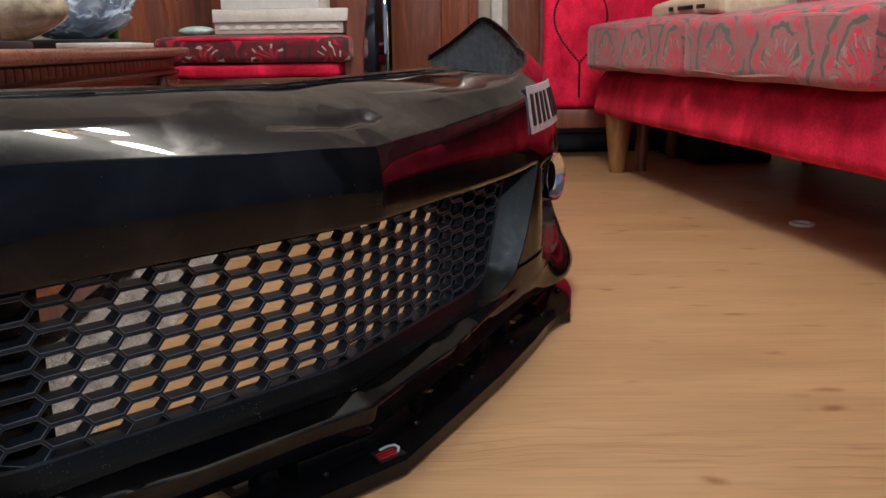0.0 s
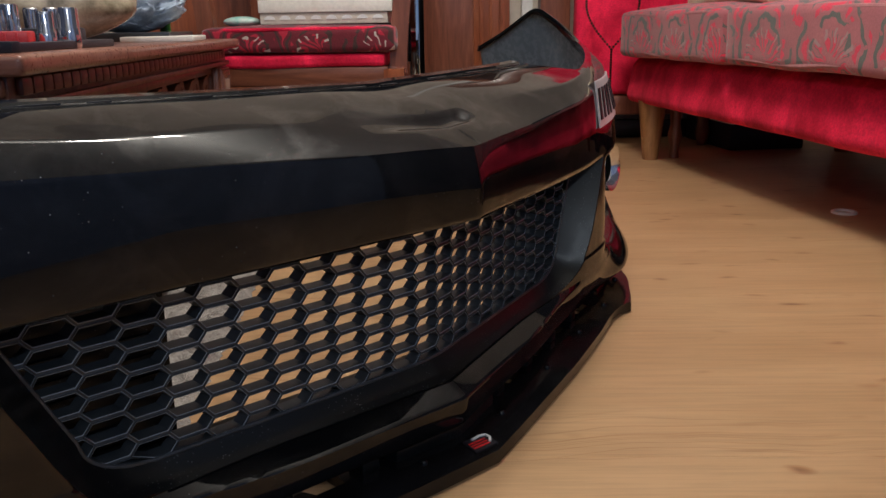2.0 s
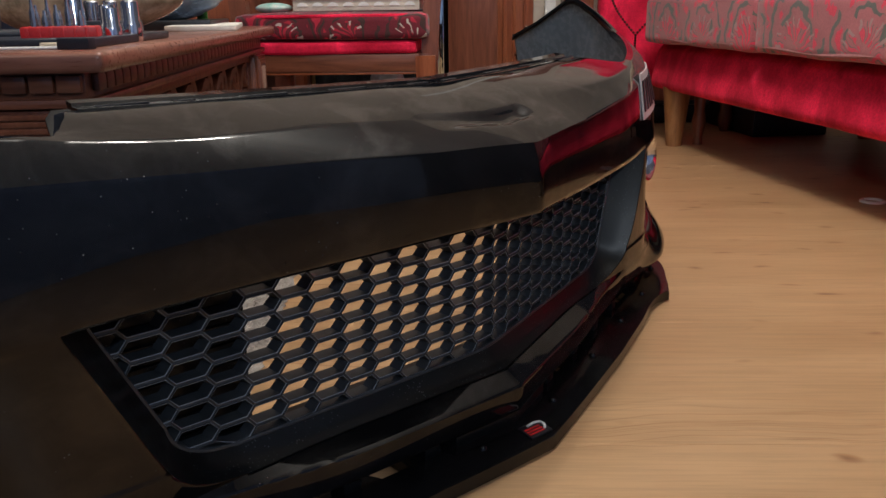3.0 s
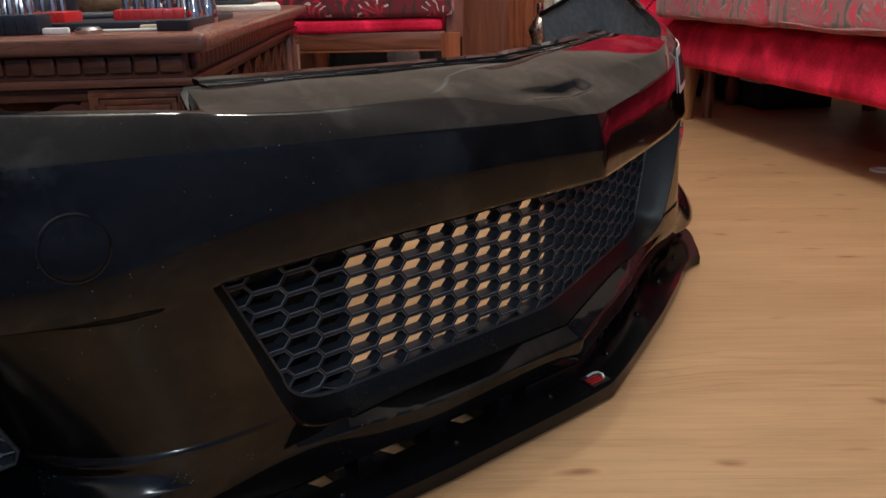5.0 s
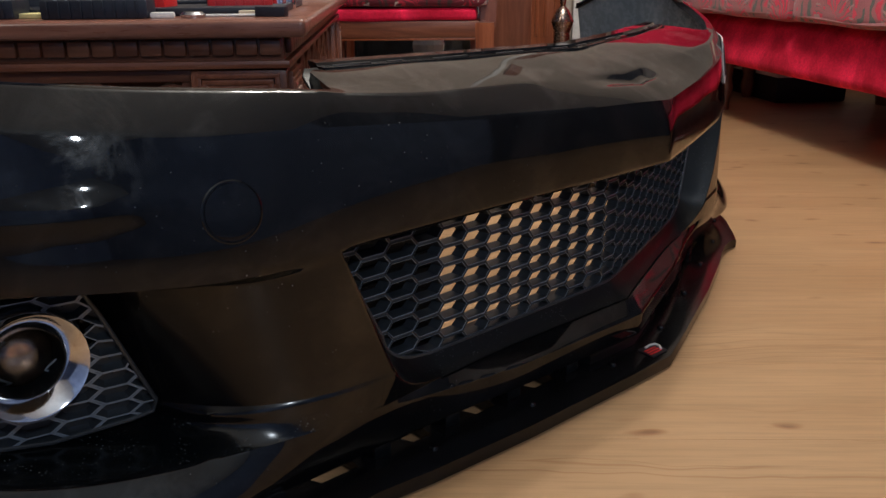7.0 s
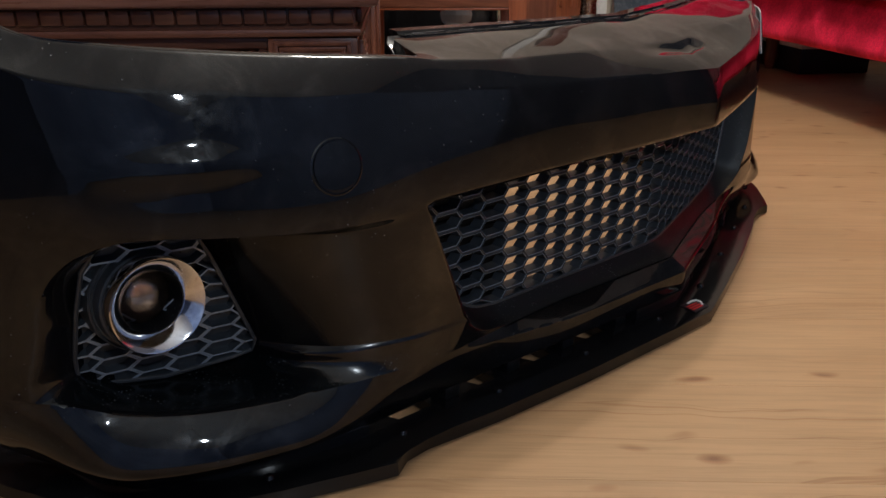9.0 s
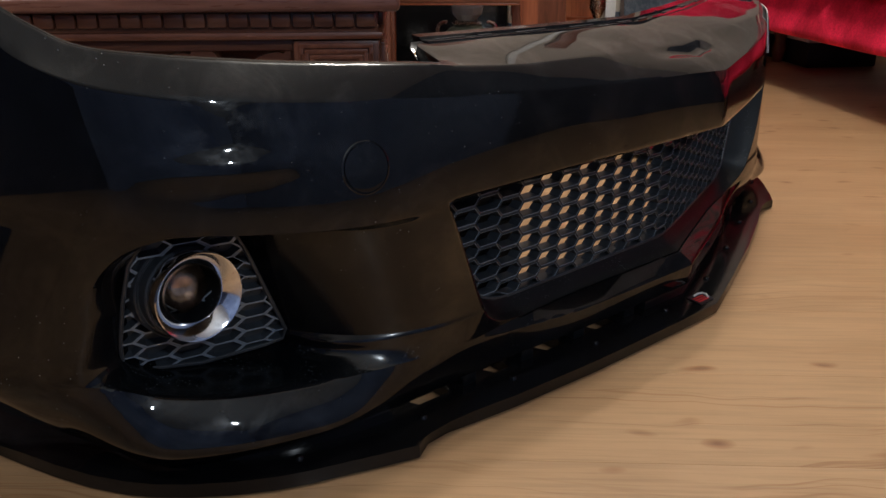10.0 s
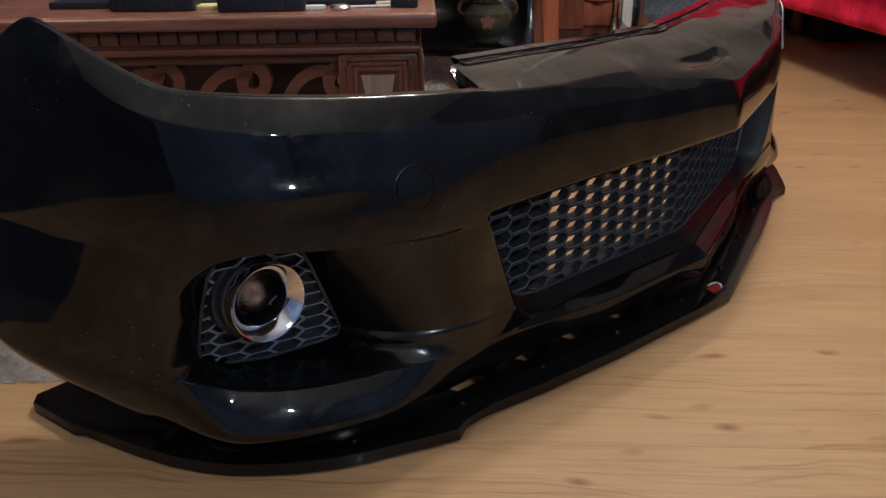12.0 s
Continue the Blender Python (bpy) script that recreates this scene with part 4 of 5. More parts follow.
for k in range(3):
    part("badge_stripe", prism([(-0.017 + 0.002 * k, -0.007 + 0.005 * k), (0.006 + 0.002 * k, -0.012 + 0.005 * k), (0.0065 + 0.002 * k, -0.0095 + 0.005 * k), (-0.0165 + 0.002 * k, -0.0045 + 0.005 * k)], 0.0015, 0.0022), M_RED, badge)
part("badge_mark", tube([(0.008, -0.010, 0.0022), (0.016, -0.004, 0.0022), (0.017, 0.003, 0.0022), (0.010, 0.007, 0.0022), (-0.002, 0.008, 0.0022)], 0.0016, 6), M_WHITE, badge)


# ---- the sofa ----
SOFA = thing("sofa", pose(0.535, 3.10, 0, 0, 0, -80.2), "red velvet sofa with patterned seat cushions and oak legs", "sofa")
bm = box((2.0, 0.86, 0.160), (1.0, 0.435, 0.278), 0.030, 4)
bmesh.ops.subdivide_edges(bm, edges=[e for e in bm.edges if e.calc_length() > 0.5], cuts=30, use_grid_fill=True)
for v in bm.verts:
    q = noise.noise(v.co * 5)
    v.co += Vector((0, -0.006 * q - 0.006 + 0.035 * smoothstep(0.29, 0.36, v.co.z) * (v.co.y < 0.3), 0.004 * q))
part("seat_base", bm, M_VELVET, SOFA, "red velvet seat base")
for k, w in ((0, 0.79), (1, 0.79)):
    cu = part("seat_cushion", pillow(w, 0.72, 0.158, soft=0.035, seed=k * 7, bulge=0.03), M_BROCADE, SOFA, "dusty pink cushion with grey leaves and red fans", m=pose(0.395 + k * 0.795, 0.322, 0.358))
    for h in (0.018, 0.138):
        loop = []
        for i in range(48):
            a = 2 * math.pi * i / 48
            x, y = math.cos(a), math.sin(a)
            f = 1 / max(abs(x) / (w / 2 - 0.008), abs(y) / 0.352)
            loop.append((x * f, y * f, h + 0.004 * math.sin(5 * a + k)))
        part("piping", tube(loop, 0.0068, 8, closed=True), M_PIPING, cu)
# Assumed backrest, out of view; its cloth keeps red out of the bumper's reflections.
part("backrest", box((2.0, 0.16, 0.42), (1.0, 0.84, 0.58), 0.05, 4), M_BROCADE, SOFA, "unseen backrest, dusty pink pattern chosen for its reflection in the bumper")
for x, y in ((0.14, 0.05), (1.85, 0.05), (0.14, 0.80), (1.85, 0.80)):
    part("leg", lathe([(0.0, 0), (0.026, 0), (0.028, 0.006), (0.048, 0.195), (0.050, 0.21), (0, 0.21)], 20), M_LEG, SOFA, "tapered oak leg", m=pose(x, y, 0))

bag = thing("cloth_bag", pose(0.82, 2.62, 0.520, 0, 0, -80), "cream cloth bag with dark printing on the sofa", "bag")
part("bag_body", pillow(0.50, 0.2, 0.055, soft=0.024, wave=0.012, seed=3), M_CREAM, bag)
for k, w in enumerate((0.03, 0.10, 0.05)):
    part("print_mark", box((w, 0.003, 0.012), (-0.10 + 0.10 * k, -0.101, 0.03), 0.001), M_INK, bag)
crate = thing("storage_box", pose(1.06, 3.36, 0, 0, 0, -81), "dark navy box with a white lid under the sofa", "box")
part("box_body", box((0.40, 0.30, 0.10), (0, 0, 0.05), 0.008), M_DARK, crate)
part("lid", box((0.41, 0.31, 0.025), (0, 0, 0.112), 0.006), M_WHITE, crate, "white lid")
ring = thing("metal_ring", pose(0.90, 2.067, 0.0), "flat pale grey ring lying on the floor", "ring")
part("hoop", lathe([(0.020, 0.0), (0.031, 0.0), (0.031, 0.004), (0.028, 0.006), (0.022, 0.006), (0.020, 0.004), (0.020, 0.0)], 32), M_WHITE, ring)

# ---- red upholstered chair by the wall ----
armchair = thing("upholstered_chair", pose(0.60, 3.32, 0, 0, 0, 0), "tall red velvet chair with brass nail heads and a wooden base", "chair")
bm = box((0.56, 0.10, 0.85), (0.05, 0, 0.63), 0.03, 4)
part("backrest", bm, M_VELVET, armchair, "red velvet back with nail trim")
part("rail", box((0.54, 0.09, 0.075), (0.05, 0.0, 0.165), 0.012), M_CHAIR, armchair, "brown wooden base rail")
for x in (-0.19, 0.29):
    part("foot", lathe([(0.0, 0), (0.018, 0), (0.03, 0.05), (0.022, 0.09), (0.032, 0.13), (0, 0.13)], 16), M_CHAIR, armchair, m=pose(x, 0, 0))
nails = []
for k in range(64):
    t = k / 63
    z = 0.25 + 0.62 * t
    w = 0.10 * abs(math.sin(math.pi * (z - 0.38) / 0.34))
    for sx in (-1, 1):
        nails.append((-0.092 + sx * w, z) if z > 0.38 else (-0.092, z))
bm = bmesh.new()
for x, z in nails:
    lathe([(0.0050, 0), (0.0038, 0.0025), (0, 0.0036)], 8, bm, Matrix.Translation((x, -0.051, z)) @ Matrix.Rotation(radians(90), 4, "X"))
part("nail_trim", bm, M_NAIL, armchair, "dark brass nail heads")
side_table = thing("wooden_stand", pose(0.70, 3.0, 0), "small turned wooden stand behind the sofa", "stand")
part("foot_post", lathe([(0.0, 0), (0.018, 0), (0.016, 0.03), (0.026, 0.08), (0.018, 0.12), (0.024, 0.2), (0, 0.2)], 16), M_CHAIR, side_table)

# ---- the carved coffee table ----
TABLE = thing("coffee_table", pose(-0.485, 0.80, 0, 0, 0, 5.0), "carved red-brown wooden coffee table with scroll fretwork", "table")
TW, TD, TZ = 1.25, 1.20, 0.455
part("tabletop", box((TW, TD, 0.021), (-TW / 2, TD / 2, TZ - 0.0105), 0.008, 4), M_TOP, TABLE, "polished red-brown top")
part("frieze", box((TW - 0.06, TD - 0.06, 0.034), (-TW / 2, TD / 2, TZ - 0.037), 0.003), M_TABLE, TABLE)
bead = box((0.0255, 0.010, 0.019), (0, 0, 0), 0.004, 2)
bead_mesh = part("dentil", bead, M_TABLE, TABLE, "carved block", m=pose(-0.045, 0.027, TZ - 0.033))
for k in range(1, 42):
    b = new("dentil", bead_mesh.data)
    b.parent, b.matrix_basis = TABLE, pose(-0.045 - 0.0275 * k, 0.027, TZ - 0.033)
for k in range(39):
    b = new("dentil", bead_mesh.data)
    b.parent, b.matrix_basis = TABLE, pose(-0.027, 0.06 + 0.0275 * k, TZ - 0.033, 0, 0, 90)
part("moulding", box((TW - 0.045, TD - 0.045, 0.010), (-TW / 2, TD / 2, TZ - 0.053), 0.004, 2), M_TABLE, TABLE)
part("rail", box((TW - 0.10, 0.03, 0.016), (-TW / 2, 0.055, TZ - 0.066), 0.004), M_TABLE, TABLE)
part("rail", box((0.03, TD - 0.10, 0.016), (-0.055, TD / 2, TZ - 0.066), 0.004), M_TABLE, TABLE)
part("bottom_rail", box((TW - 0.10, 0.03, 0.05), (-TW / 2, 0.055, 0.09), 0.004), M_TABLE, TABLE)
part("bottom_rail", box((0.03, TD - 0.10, 0.05), (-0.055, TD / 2, 0.09), 0.004), M_TABLE, TABLE)


def table_post(x, y):
    p = part("post", box((0.115, 0.115, TZ - 0.059), (x, y, (TZ - 0.059) / 2), 0.006), M_TABLE_V, TABLE, "panelled corner post")
    for turn in (0, 90):
        bm = bmesh.new()
        prism([(-0.048, 0.024), (0.048, 0.024), (0.034, -0.21), (-0.034, -0.21)], 0, 0.006, bm, Matrix.Rotation(radians(90), 4, "X"))
        for w, h, out in ((0.098, 0.034, 0.003), (0.084, 0.027, 0.0045), (0.070, 0.020, 0.006)):
            step = box((w, 0.006, 0.006), (0, -out, h), 0.0015)
            for sx in (-1, 1):
                box((0.006, 0.006, 0.27), (sx * (w / 2 - 0.003), -out, h - 0.135), 0.0015, bm=step)
            part("panel_frame", step, M_TABLE_V, p, m=pose(x, y, TZ - 0.10) @ pose(0, 0, 0, 0, 0, turn) @ pose(0, -0.0575, 0))
        side = pose(x, y, TZ - 0.10) @ pose(0, 0, 0, 0, 0, turn) @ pose(0, -0.0575, 0)
        part("inlay", prism([(-0.024, 0.012), (0.024, 0.012), (0.008, -0.075), (-0.008, -0.075)], 0.006, 0.009, m=Matrix.Rotation(radians(90), 4, "X")), M_INLAY, p, "pale tapered inlay", m=side)
        part("raised_panel", bm, M_TABLE_V, p, m=pose(x, y, TZ - 0.10) @ pose(0, 0, 0, 0, 0, turn) @ pose(0, -0.0575, 0))
    return p


for x, y in ((-0.085, 0.085), (-TW + 0.085, 0.085), (-0.085, TD - 0.085), (-TW + 0.085, TD - 0.085)):
    table_post(x, y)


def scroll(m, flip=1):
    """A flat sawn scroll: a low arch that rolls up into a volute at its end."""
    pts = []
    for k in range(10):
        a = math.pi * (1 - 0.62 * k / 10)
        pts.append((flip * (0.050 + 0.062 * math.cos(a)), 0, -0.075 + 0.078 * math.sin(a)))
    for k in range(24):
        a = 1.5 - k * 0.27
        r = 0.027 * (1 - k / 30)
        pts.append((flip * (0.068 + r * math.cos(a)), 0, -0.014 + r * math.sin(a)))
    bm = bmesh.new()
    prev = None
    for i, q in enumerate(pts):
        a = Vector(pts[max(i - 1, 0)])
        b = Vector(pts[min(i + 1, len(pts) - 1)])
        d = (b - a).normalized()
        wide = 0.0085 if i < len(pts) - 6 else 0.011
        s = Vector((-d.z, 0, d.x)) * wide
        q = Vector(q)
        ring = [bm.verts.new(v) for v in (q + s, q - s, q - s + Vector((0, 0.018, 0)), q + s + Vector((0, 0.018, 0)))]
        if prev:
            for k in range(4):
                bm.faces.new((prev[k], ring[k], ring[(k + 1) % 4], prev[(k + 1) % 4]))
        else:
            bm.faces.new(ring[::-1])
        prev = ring
    bm.faces.new(prev)
    return part("scroll", bm, M_TABLE, TABLE, "sawn scroll fretwork", m=m)


for k in range(7):
    scroll(pose(-0.215 - 0.125 * k, 0.045, TZ - 0.088), 1)
for k in range(7):
    scroll(pose(-0.045, 0.22 + 0.125 * k, TZ - 0.088, 0, 0, 90), 1)
part("inner_panel", box((TW - 0.34, 0.016, 0.30), (-TW / 2, 0.30, 0.225), 0.003), M_TABLE, TABLE, "dark inner panel behind the fretwork")
part("inner_panel", box((0.016, TD - 0.34, 0.30), (-0.30, TD / 2, 0.225), 0.003), M_TABLE, TABLE, "dark inner panel behind the fretwork")

TT = pose(-0.485, 0.80, TZ, 0, 0, 5.0)


def on_table(x, y, turn=0):
    return TT @ pose(x, y, 0, 0, 0, turn)


def bit_tray(m, n, case, label):
    t = thing("bit_set", m, label, "tool set")
    w = 0.0125 * n + 0.02
    bm = box((w, 0.045, 0.022), (0, 0, 0.011), 0.003)
    ribs = []
    for k in range(n + 1):
        ribs.append(-w / 2 + 0.008 + 0.0125 * k)
    tray = part("tray", bm, case, t)
    for x in ribs:
        part("rib", box((0.003, 0.048, 0.020), (x, 0, 0.011), 0.001), case, tray)
    for k in range(n):
        for j in (-1, 1):
            h = 0.022 + 0.006 * ((k * 7 + j) % 3)
            part("bit", lathe([(0.0, 0.018), (0.0038, 0.018), (0.0038, 0.018 + h * 0.6), (0.0022, 0.020 + h * 0.7), (0.0018, 0.018 + h), (0, 0.018 + h)], 8), M_STEEL, t, m=pose(-w / 2 + 0.0142 + 0.0125 * k, 0.011 * j, 0))
    return t


bit_tray(on_table(-0.245, 0.055, 2), 8, M_DARK, "black tray of steel screwdriver bits")
bit_tray(on_table(-0.40, 0.075, -3), 8, M_DARK, "black tray of steel screwdriver bits")
bit_tray(on_table(-0.10, 0.17, 12), 5, M_RED, "red tray of steel screwdriver bits")
bit_tray(on_table(-0.215, 0.14, -8), 4, M_RED, "red tray of steel screwdriver bits")
for x, y, r, h in ((-0.055, 0.21, 0.011, 0.042), (-0.05, 0.27, 0.013, 0.05), (-0.085, 0.29, 0.012, 0.046), (-0.12, 0.27, 0.012, 0.055), (-0.30, 0.2, 0.012, 0.05)):
    s = thing("socket", on_table(x, y), "steel socket standing on the table", "socket")
    part("socket_body", lathe([(0, 0), (r * 0.9, 0), (r, 0.003), (r, h * 0.45), (r * 0.86, h * 0.52), (r * 0.86, h - 0.002), (r * 0.8, h), (r * 0.55, h), (r * 0.5, h - 0.012), (0, h - 0.012)], 20), M_CHROME, s)
holder = thing("socket_holder", on_table(-0.095, 0.335, 10), "black block holding sockets", "tool holder")
part("holder_block", box((0.075, 0.045, 0.026), (0, 0, 0.013), 0.004), M_DARK, holder)
for k in range(3):
    part("held_socket", lathe([(0, 0.026), (0.010, 0.026), (0.010, 0.05), (0.008, 0.052), (0, 0.052)], 16), M_CHROME, holder, m=pose(-0.024 + 0.024 * k, 0, 0))
ratchet = thing("ratchet", on_table(-0.20, 0.215, 25), "steel ratchet wrench with a dark grip", "wrench")
part("handle", tube([(-0.10, 0, 0.012), (-0.06, 0, 0.012), (0.0, 0, 0.012), (0.05, 0, 0.012)], [0.010, 0.012, 0.007, 0.007], 12), M_DARK, ratchet)
part("head", lathe([(0, 0), (0.018, 0), (0.020, 0.006), (0.018, 0.022), (0, 0.024)], 24), M_CHROME, ratchet, m=pose(0.065, 0, 0))
key = thing("small_clip", on_table(-0.045, 0.06, -15), "small dark plastic clip with a beige end", "clip")
part("clip_body", box((0.038, 0.014, 0.012), (0, 0, 0.006), 0.002), M_DARK, key)
part("clip_end", box((0.026, 0.012, 0.006), (-0.03, 0.004, 0.004), 0.002, turn=Matrix.Rotation(0.4, 4, "Z")), M_CREAM, key)
coin = thing("silver_cap", on_table(-0.135, 0.045), "flat silver cap on the table edge", "cap")
part("disc", lathe([(0, 0), (0.014, 0), (0.015, 0.004), (0.011, 0.007), (0, 0.007)], 24), M_STEEL, coin)
stick = thing("white_stick", on_table(-0.10, 0.06, 4), "thin white stick on the table", "stick")
part("rod", tube([(-0.03, 0, 0.002), (0.035, 0, 0.002)], 0.0016, 8), M_WHITE, stick)
peg = thing("white_peg", on_table(-0.17, 0.045, 5), "small white plastic peg", "peg")
part("peg_body", box((0.028, 0.010, 0.007), (0, 0, 0.0035), 0.0025), M_WHITE, peg)
card = thing("yellow_card", on_table(-0.37, 0.10, 3), "pale yellow folded card between the bit trays", "card")
part("sheet", box((0.11, 0.16, 0.006), (0, 0.04, 0.003), 0.002), M_YELLOW, card)
part("flap", box((0.10, 0.003, 0.07), (0, 0.11, 0.04), 0.001), M_YELLOW, card)
case = thing("tool_case", on_table(-0.28, 0.27, 0), "dark open tool case lying flat", "tool case")
part("case_base", box((0.52, 0.32, 0.010), (-0.02, -0.02, 0.005), 0.003), M_DARK, case)
rag = thing("work_glove", on_table(-0.33, 0.26, 20), "dark work cloth with a red edge", "cloth")
part("cloth", pillow(0.20, 0.13, 0.045, soft=0.02, wave=0.02, seed=11), M_DARK, rag)
stone = thing("ornament", on_table(-0.225, 0.62, 12), "polished beige stone ornament with a pale stick", "ornament")
bm = bmesh.new()
bmesh.ops.create_uvsphere(bm, u_segments=36, v_segments=20, radius=1)
for v in bm.verts:
    q = noise.noise(v.co * 2.2)
    v.co = Vector((v.co.x * 0.155, v.co.y * 0.075, 0.060 + v.co.z * (0.062 - 0.012 * v.co.x))) * (1 + 0.07 * q)
    v.co.z = max(v.co.z, 0.0)
part("stone", bm, M_STONE, stone, "mottled beige stone")
part("stem", lathe([(0, 0.11), (0.008, 0.11), (0.007, 0.15), (0.009, 0.19), (0, 0.19)], 12), M_CREAM, stone)
papers = thing("paper_pad", on_table(-0.10, 0.94, 8), "white paper pad on the far end of the table", "paper")
part("cover_sheet", box((0.13, 0.34, 0.010), (0, 0, 0.005), 0.002), M_PAPER, papers)
slab = thing("dark_folder", on_table(-0.20, 1.02, 4), "dark green folder lying on the table", "folder")
part("cover", box((0.22, 0.30, 0.018), (0, 0, 0.009), 0.003), M_SKIRT, slab)
sack = thing("plastic_bag", on_table(-0.205, 1.06, 0) @ pose(0, 0, 0.018), "crumpled pale blue plastic bag", "bag")
bm = bmesh.new()
bmesh.ops.create_icosphere(bm, subdivisions=5, radius=1)
for v in bm.verts:
    q = noise.noise(v.co * 2.5) + 0.9 * abs(noise.noise(v.co * 5)) + 0.7 * abs(noise.noise(v.co * 11)) - 0.4
    v.co = Vector((v.co.x * 0.11, v.co.y * 0.09, 0.055 + v.co.z * 0.058)) * (1 + 0.24 * q)
    v.co.z = max(v.co.z, 0.0)
part("bag_skin", bm, M_BAG, sack, smooth=60)
apple = thing("green_ball", on_table(-0.155, 1.15, 0), "green plastic ball behind the bag", "ball")
bm = bmesh.new()
bmesh.ops.create_uvsphere(bm, u_segments=28, v_segments=16, radius=0.045, matrix=Matrix.Translation((0, 0, 0.105)))
lathe([(0, 0), (0.03, 0), (0.012, 0.02), (0.012, 0.06), (0.02, 0.07), (0, 0.07)], 16, bm)
part("ball_on_stem", bm, M_GREEN, apple)

# ---- the chair behind the table ----
CH = thing("dining_chair", pose(-0.475, 2.15, 0), "brown wooden chair with a red seat and a patterned cushion", "chair")
pad = part("seat_pad", pillow(0.43, 0.44, 0.036, soft=0.017, bulge=0.006, seed=5), M_VELVET, CH, "red velvet seat", m=pose(0, 0.22, 0.376))
for x, w in ((-0.156, 0.010), (-0.107, 0.022), (-0.02, 0.006), (0.006, 0.008), (0.055, 0.006), (0.101, 0.014), (0.130, 0.012), (0.167, 0.007)):
    part("braid", box((w, 0.003, 0.004), (x, -0.0085, 0.385), 0.001), M_PAPER, pad, "white braid showing through")
part("front_rail", box((0.44, 0.03, 0.046), (0, 0.02, 0.355), 0.005), M_TABLE, CH)
part("lower_rail", box((0.44, 0.026, 0.006), (0, 0.02, 0.329), 0.002), M_ORANGE, CH)
part("side_rail", box((0.03, 0.40, 0.05), (0.225, 0.23, 0.352), 0.005), M_CHAIR, CH)
part("side_rail", box((0.03, 0.40, 0.05), (-0.225, 0.23, 0.352), 0.005), M_CHAIR, CH)


def sabre(x, y, lean):
    pts = [(x + 0.03 * lean * (1 - k / 10) ** 2, y - 0.04 * (1 - k / 10) ** 2, 0.372 * k / 10) for k in range(11)]
    bm = bmesh.new()
    prev = None
    for i, q in enumerate(pts):
        r = 0.018 + 0.008 * i / 10
        ring = [bm.verts.new(Vector(q) + Vector(d) * r) for d in ((-1, -1, 0), (1, -1, 0), (1, 1, 0), (-1, 1, 0))]
        if prev:
            for k in range(4):
                bm.faces.new((prev[k], prev[(k + 1) % 4], ring[(k + 1) % 4], ring[k]))
        else:
            bm.faces.new(ring[::-1])
        prev = ring
    bm.faces.new(prev)
    return bm


for x, y, lean in ((-0.235, 0.03, -1), (0.235, 0.03, 1), (-0.225, 0.42, -0.5), (0.225, 0.42, 0.5)):
    part("leg", sabre(x, y, lean), M_ORANGE if x > 0 and y < 0.1 else M_CHAIR, CH)
for sx in (-1, 1):
    pts = [(sx * (0.245 + 0.05 * t * t), 0.05 + 0.02 * t, 0.36 + 0.36 * t) for t in [k / 8 for k in range(9)]]
    bm = bmesh.new()
    prev = None
    for q in pts:
        ring = [bm.verts.new(Vector(q) + Vector(d)) for d in ((-0.022, -0.018, 0), (0.022, -0.018, 0), (0.022, 0.018, 0), (-0.022, 0.018, 0))]
        if prev:
            for k in range(4):
                bm.faces.new((prev[k], prev[(k + 1) % 4], ring[(k + 1) % 4], ring[k]))
        prev = ring
    part("arm_post", bm, M_CHAIR, CH, "curved wooden arm post")
    part("arm", box((0.05, 0.42, 0.03), (sx * 0.295, 0.24, 0.735), 0.01), M_CHAIR, CH)
part("backrest", box((0.46, 0.03, 0.45), (0, 0.455, 0.72), 0.01), M_CHAIR, CH)
cush = thing("seat_cushion", pose(-0.48, 2.365, 0.413), "flat patterned red cushion on the chair", "cushion")
part("cushion_cover", pillow(0.50, 0.44, 0.068, soft=0.024, bulge=0.008, seed=9), M_SEATCLOTH, cush)
part("cushion_piping", tube([(0.245 * max(-1, min(1, 1.25 * math.cos(a))), 0.215 * max(-1, min(1, 1.25 * math.sin(a))), 0.060) for a in [k * math.pi / 24 for k in range(48)]], 0.005, 8, closed=True), M_VELVET, cush)
z = 0.486
for w, d, h, x, mat, label in ((0.33, 0.20, 0.028, -0.44, M_BOX, "flat cream box with cut-outs in its side"), (0.345, 0.21, 0.032, -0.435, M_PAPER, "flat cream cardboard box"), (0.25, 0.2, 0.07, -0.46, M_WHITE, "plain white cardboard box")):
    b = thing("flat_box", pose(x + 0.02, 2.30, z), label, "box", "boxes stacked on the chair")
    part("carton", box((w, d, h), (0, 0, h / 2), 0.002), mat, b)
    if mat is M_BOX:
        for k in range(8):
            part("cut_out", prism([(0.014 * math.cos(a * math.pi / 8), 0.010 * math.sin(a * math.pi / 8)) for a in range(9)], 0, 0.002, m=Matrix.Rotation(radians(90), 4, "X")), M_WHITE, b, m=pose(-0.14 + 0.04 * k, -d / 2, 0.012))
    z += h + 0.001
beads = thing("bead_dish", pose(-0.648, 2.26, 0.480), "oval glass dish with turquoise beads", "dish")
bm = bmesh.new()
bmesh.ops.create_uvsphere(bm, u_segments=24, v_segments=12, radius=1)
for v in bm.verts:
    v.co = Vector((v.co.x * 0.05, v.co.y * 0.03, 0.015 + 0.014 * v.co.z))
part("dish", bm, M_TURQ, beads)

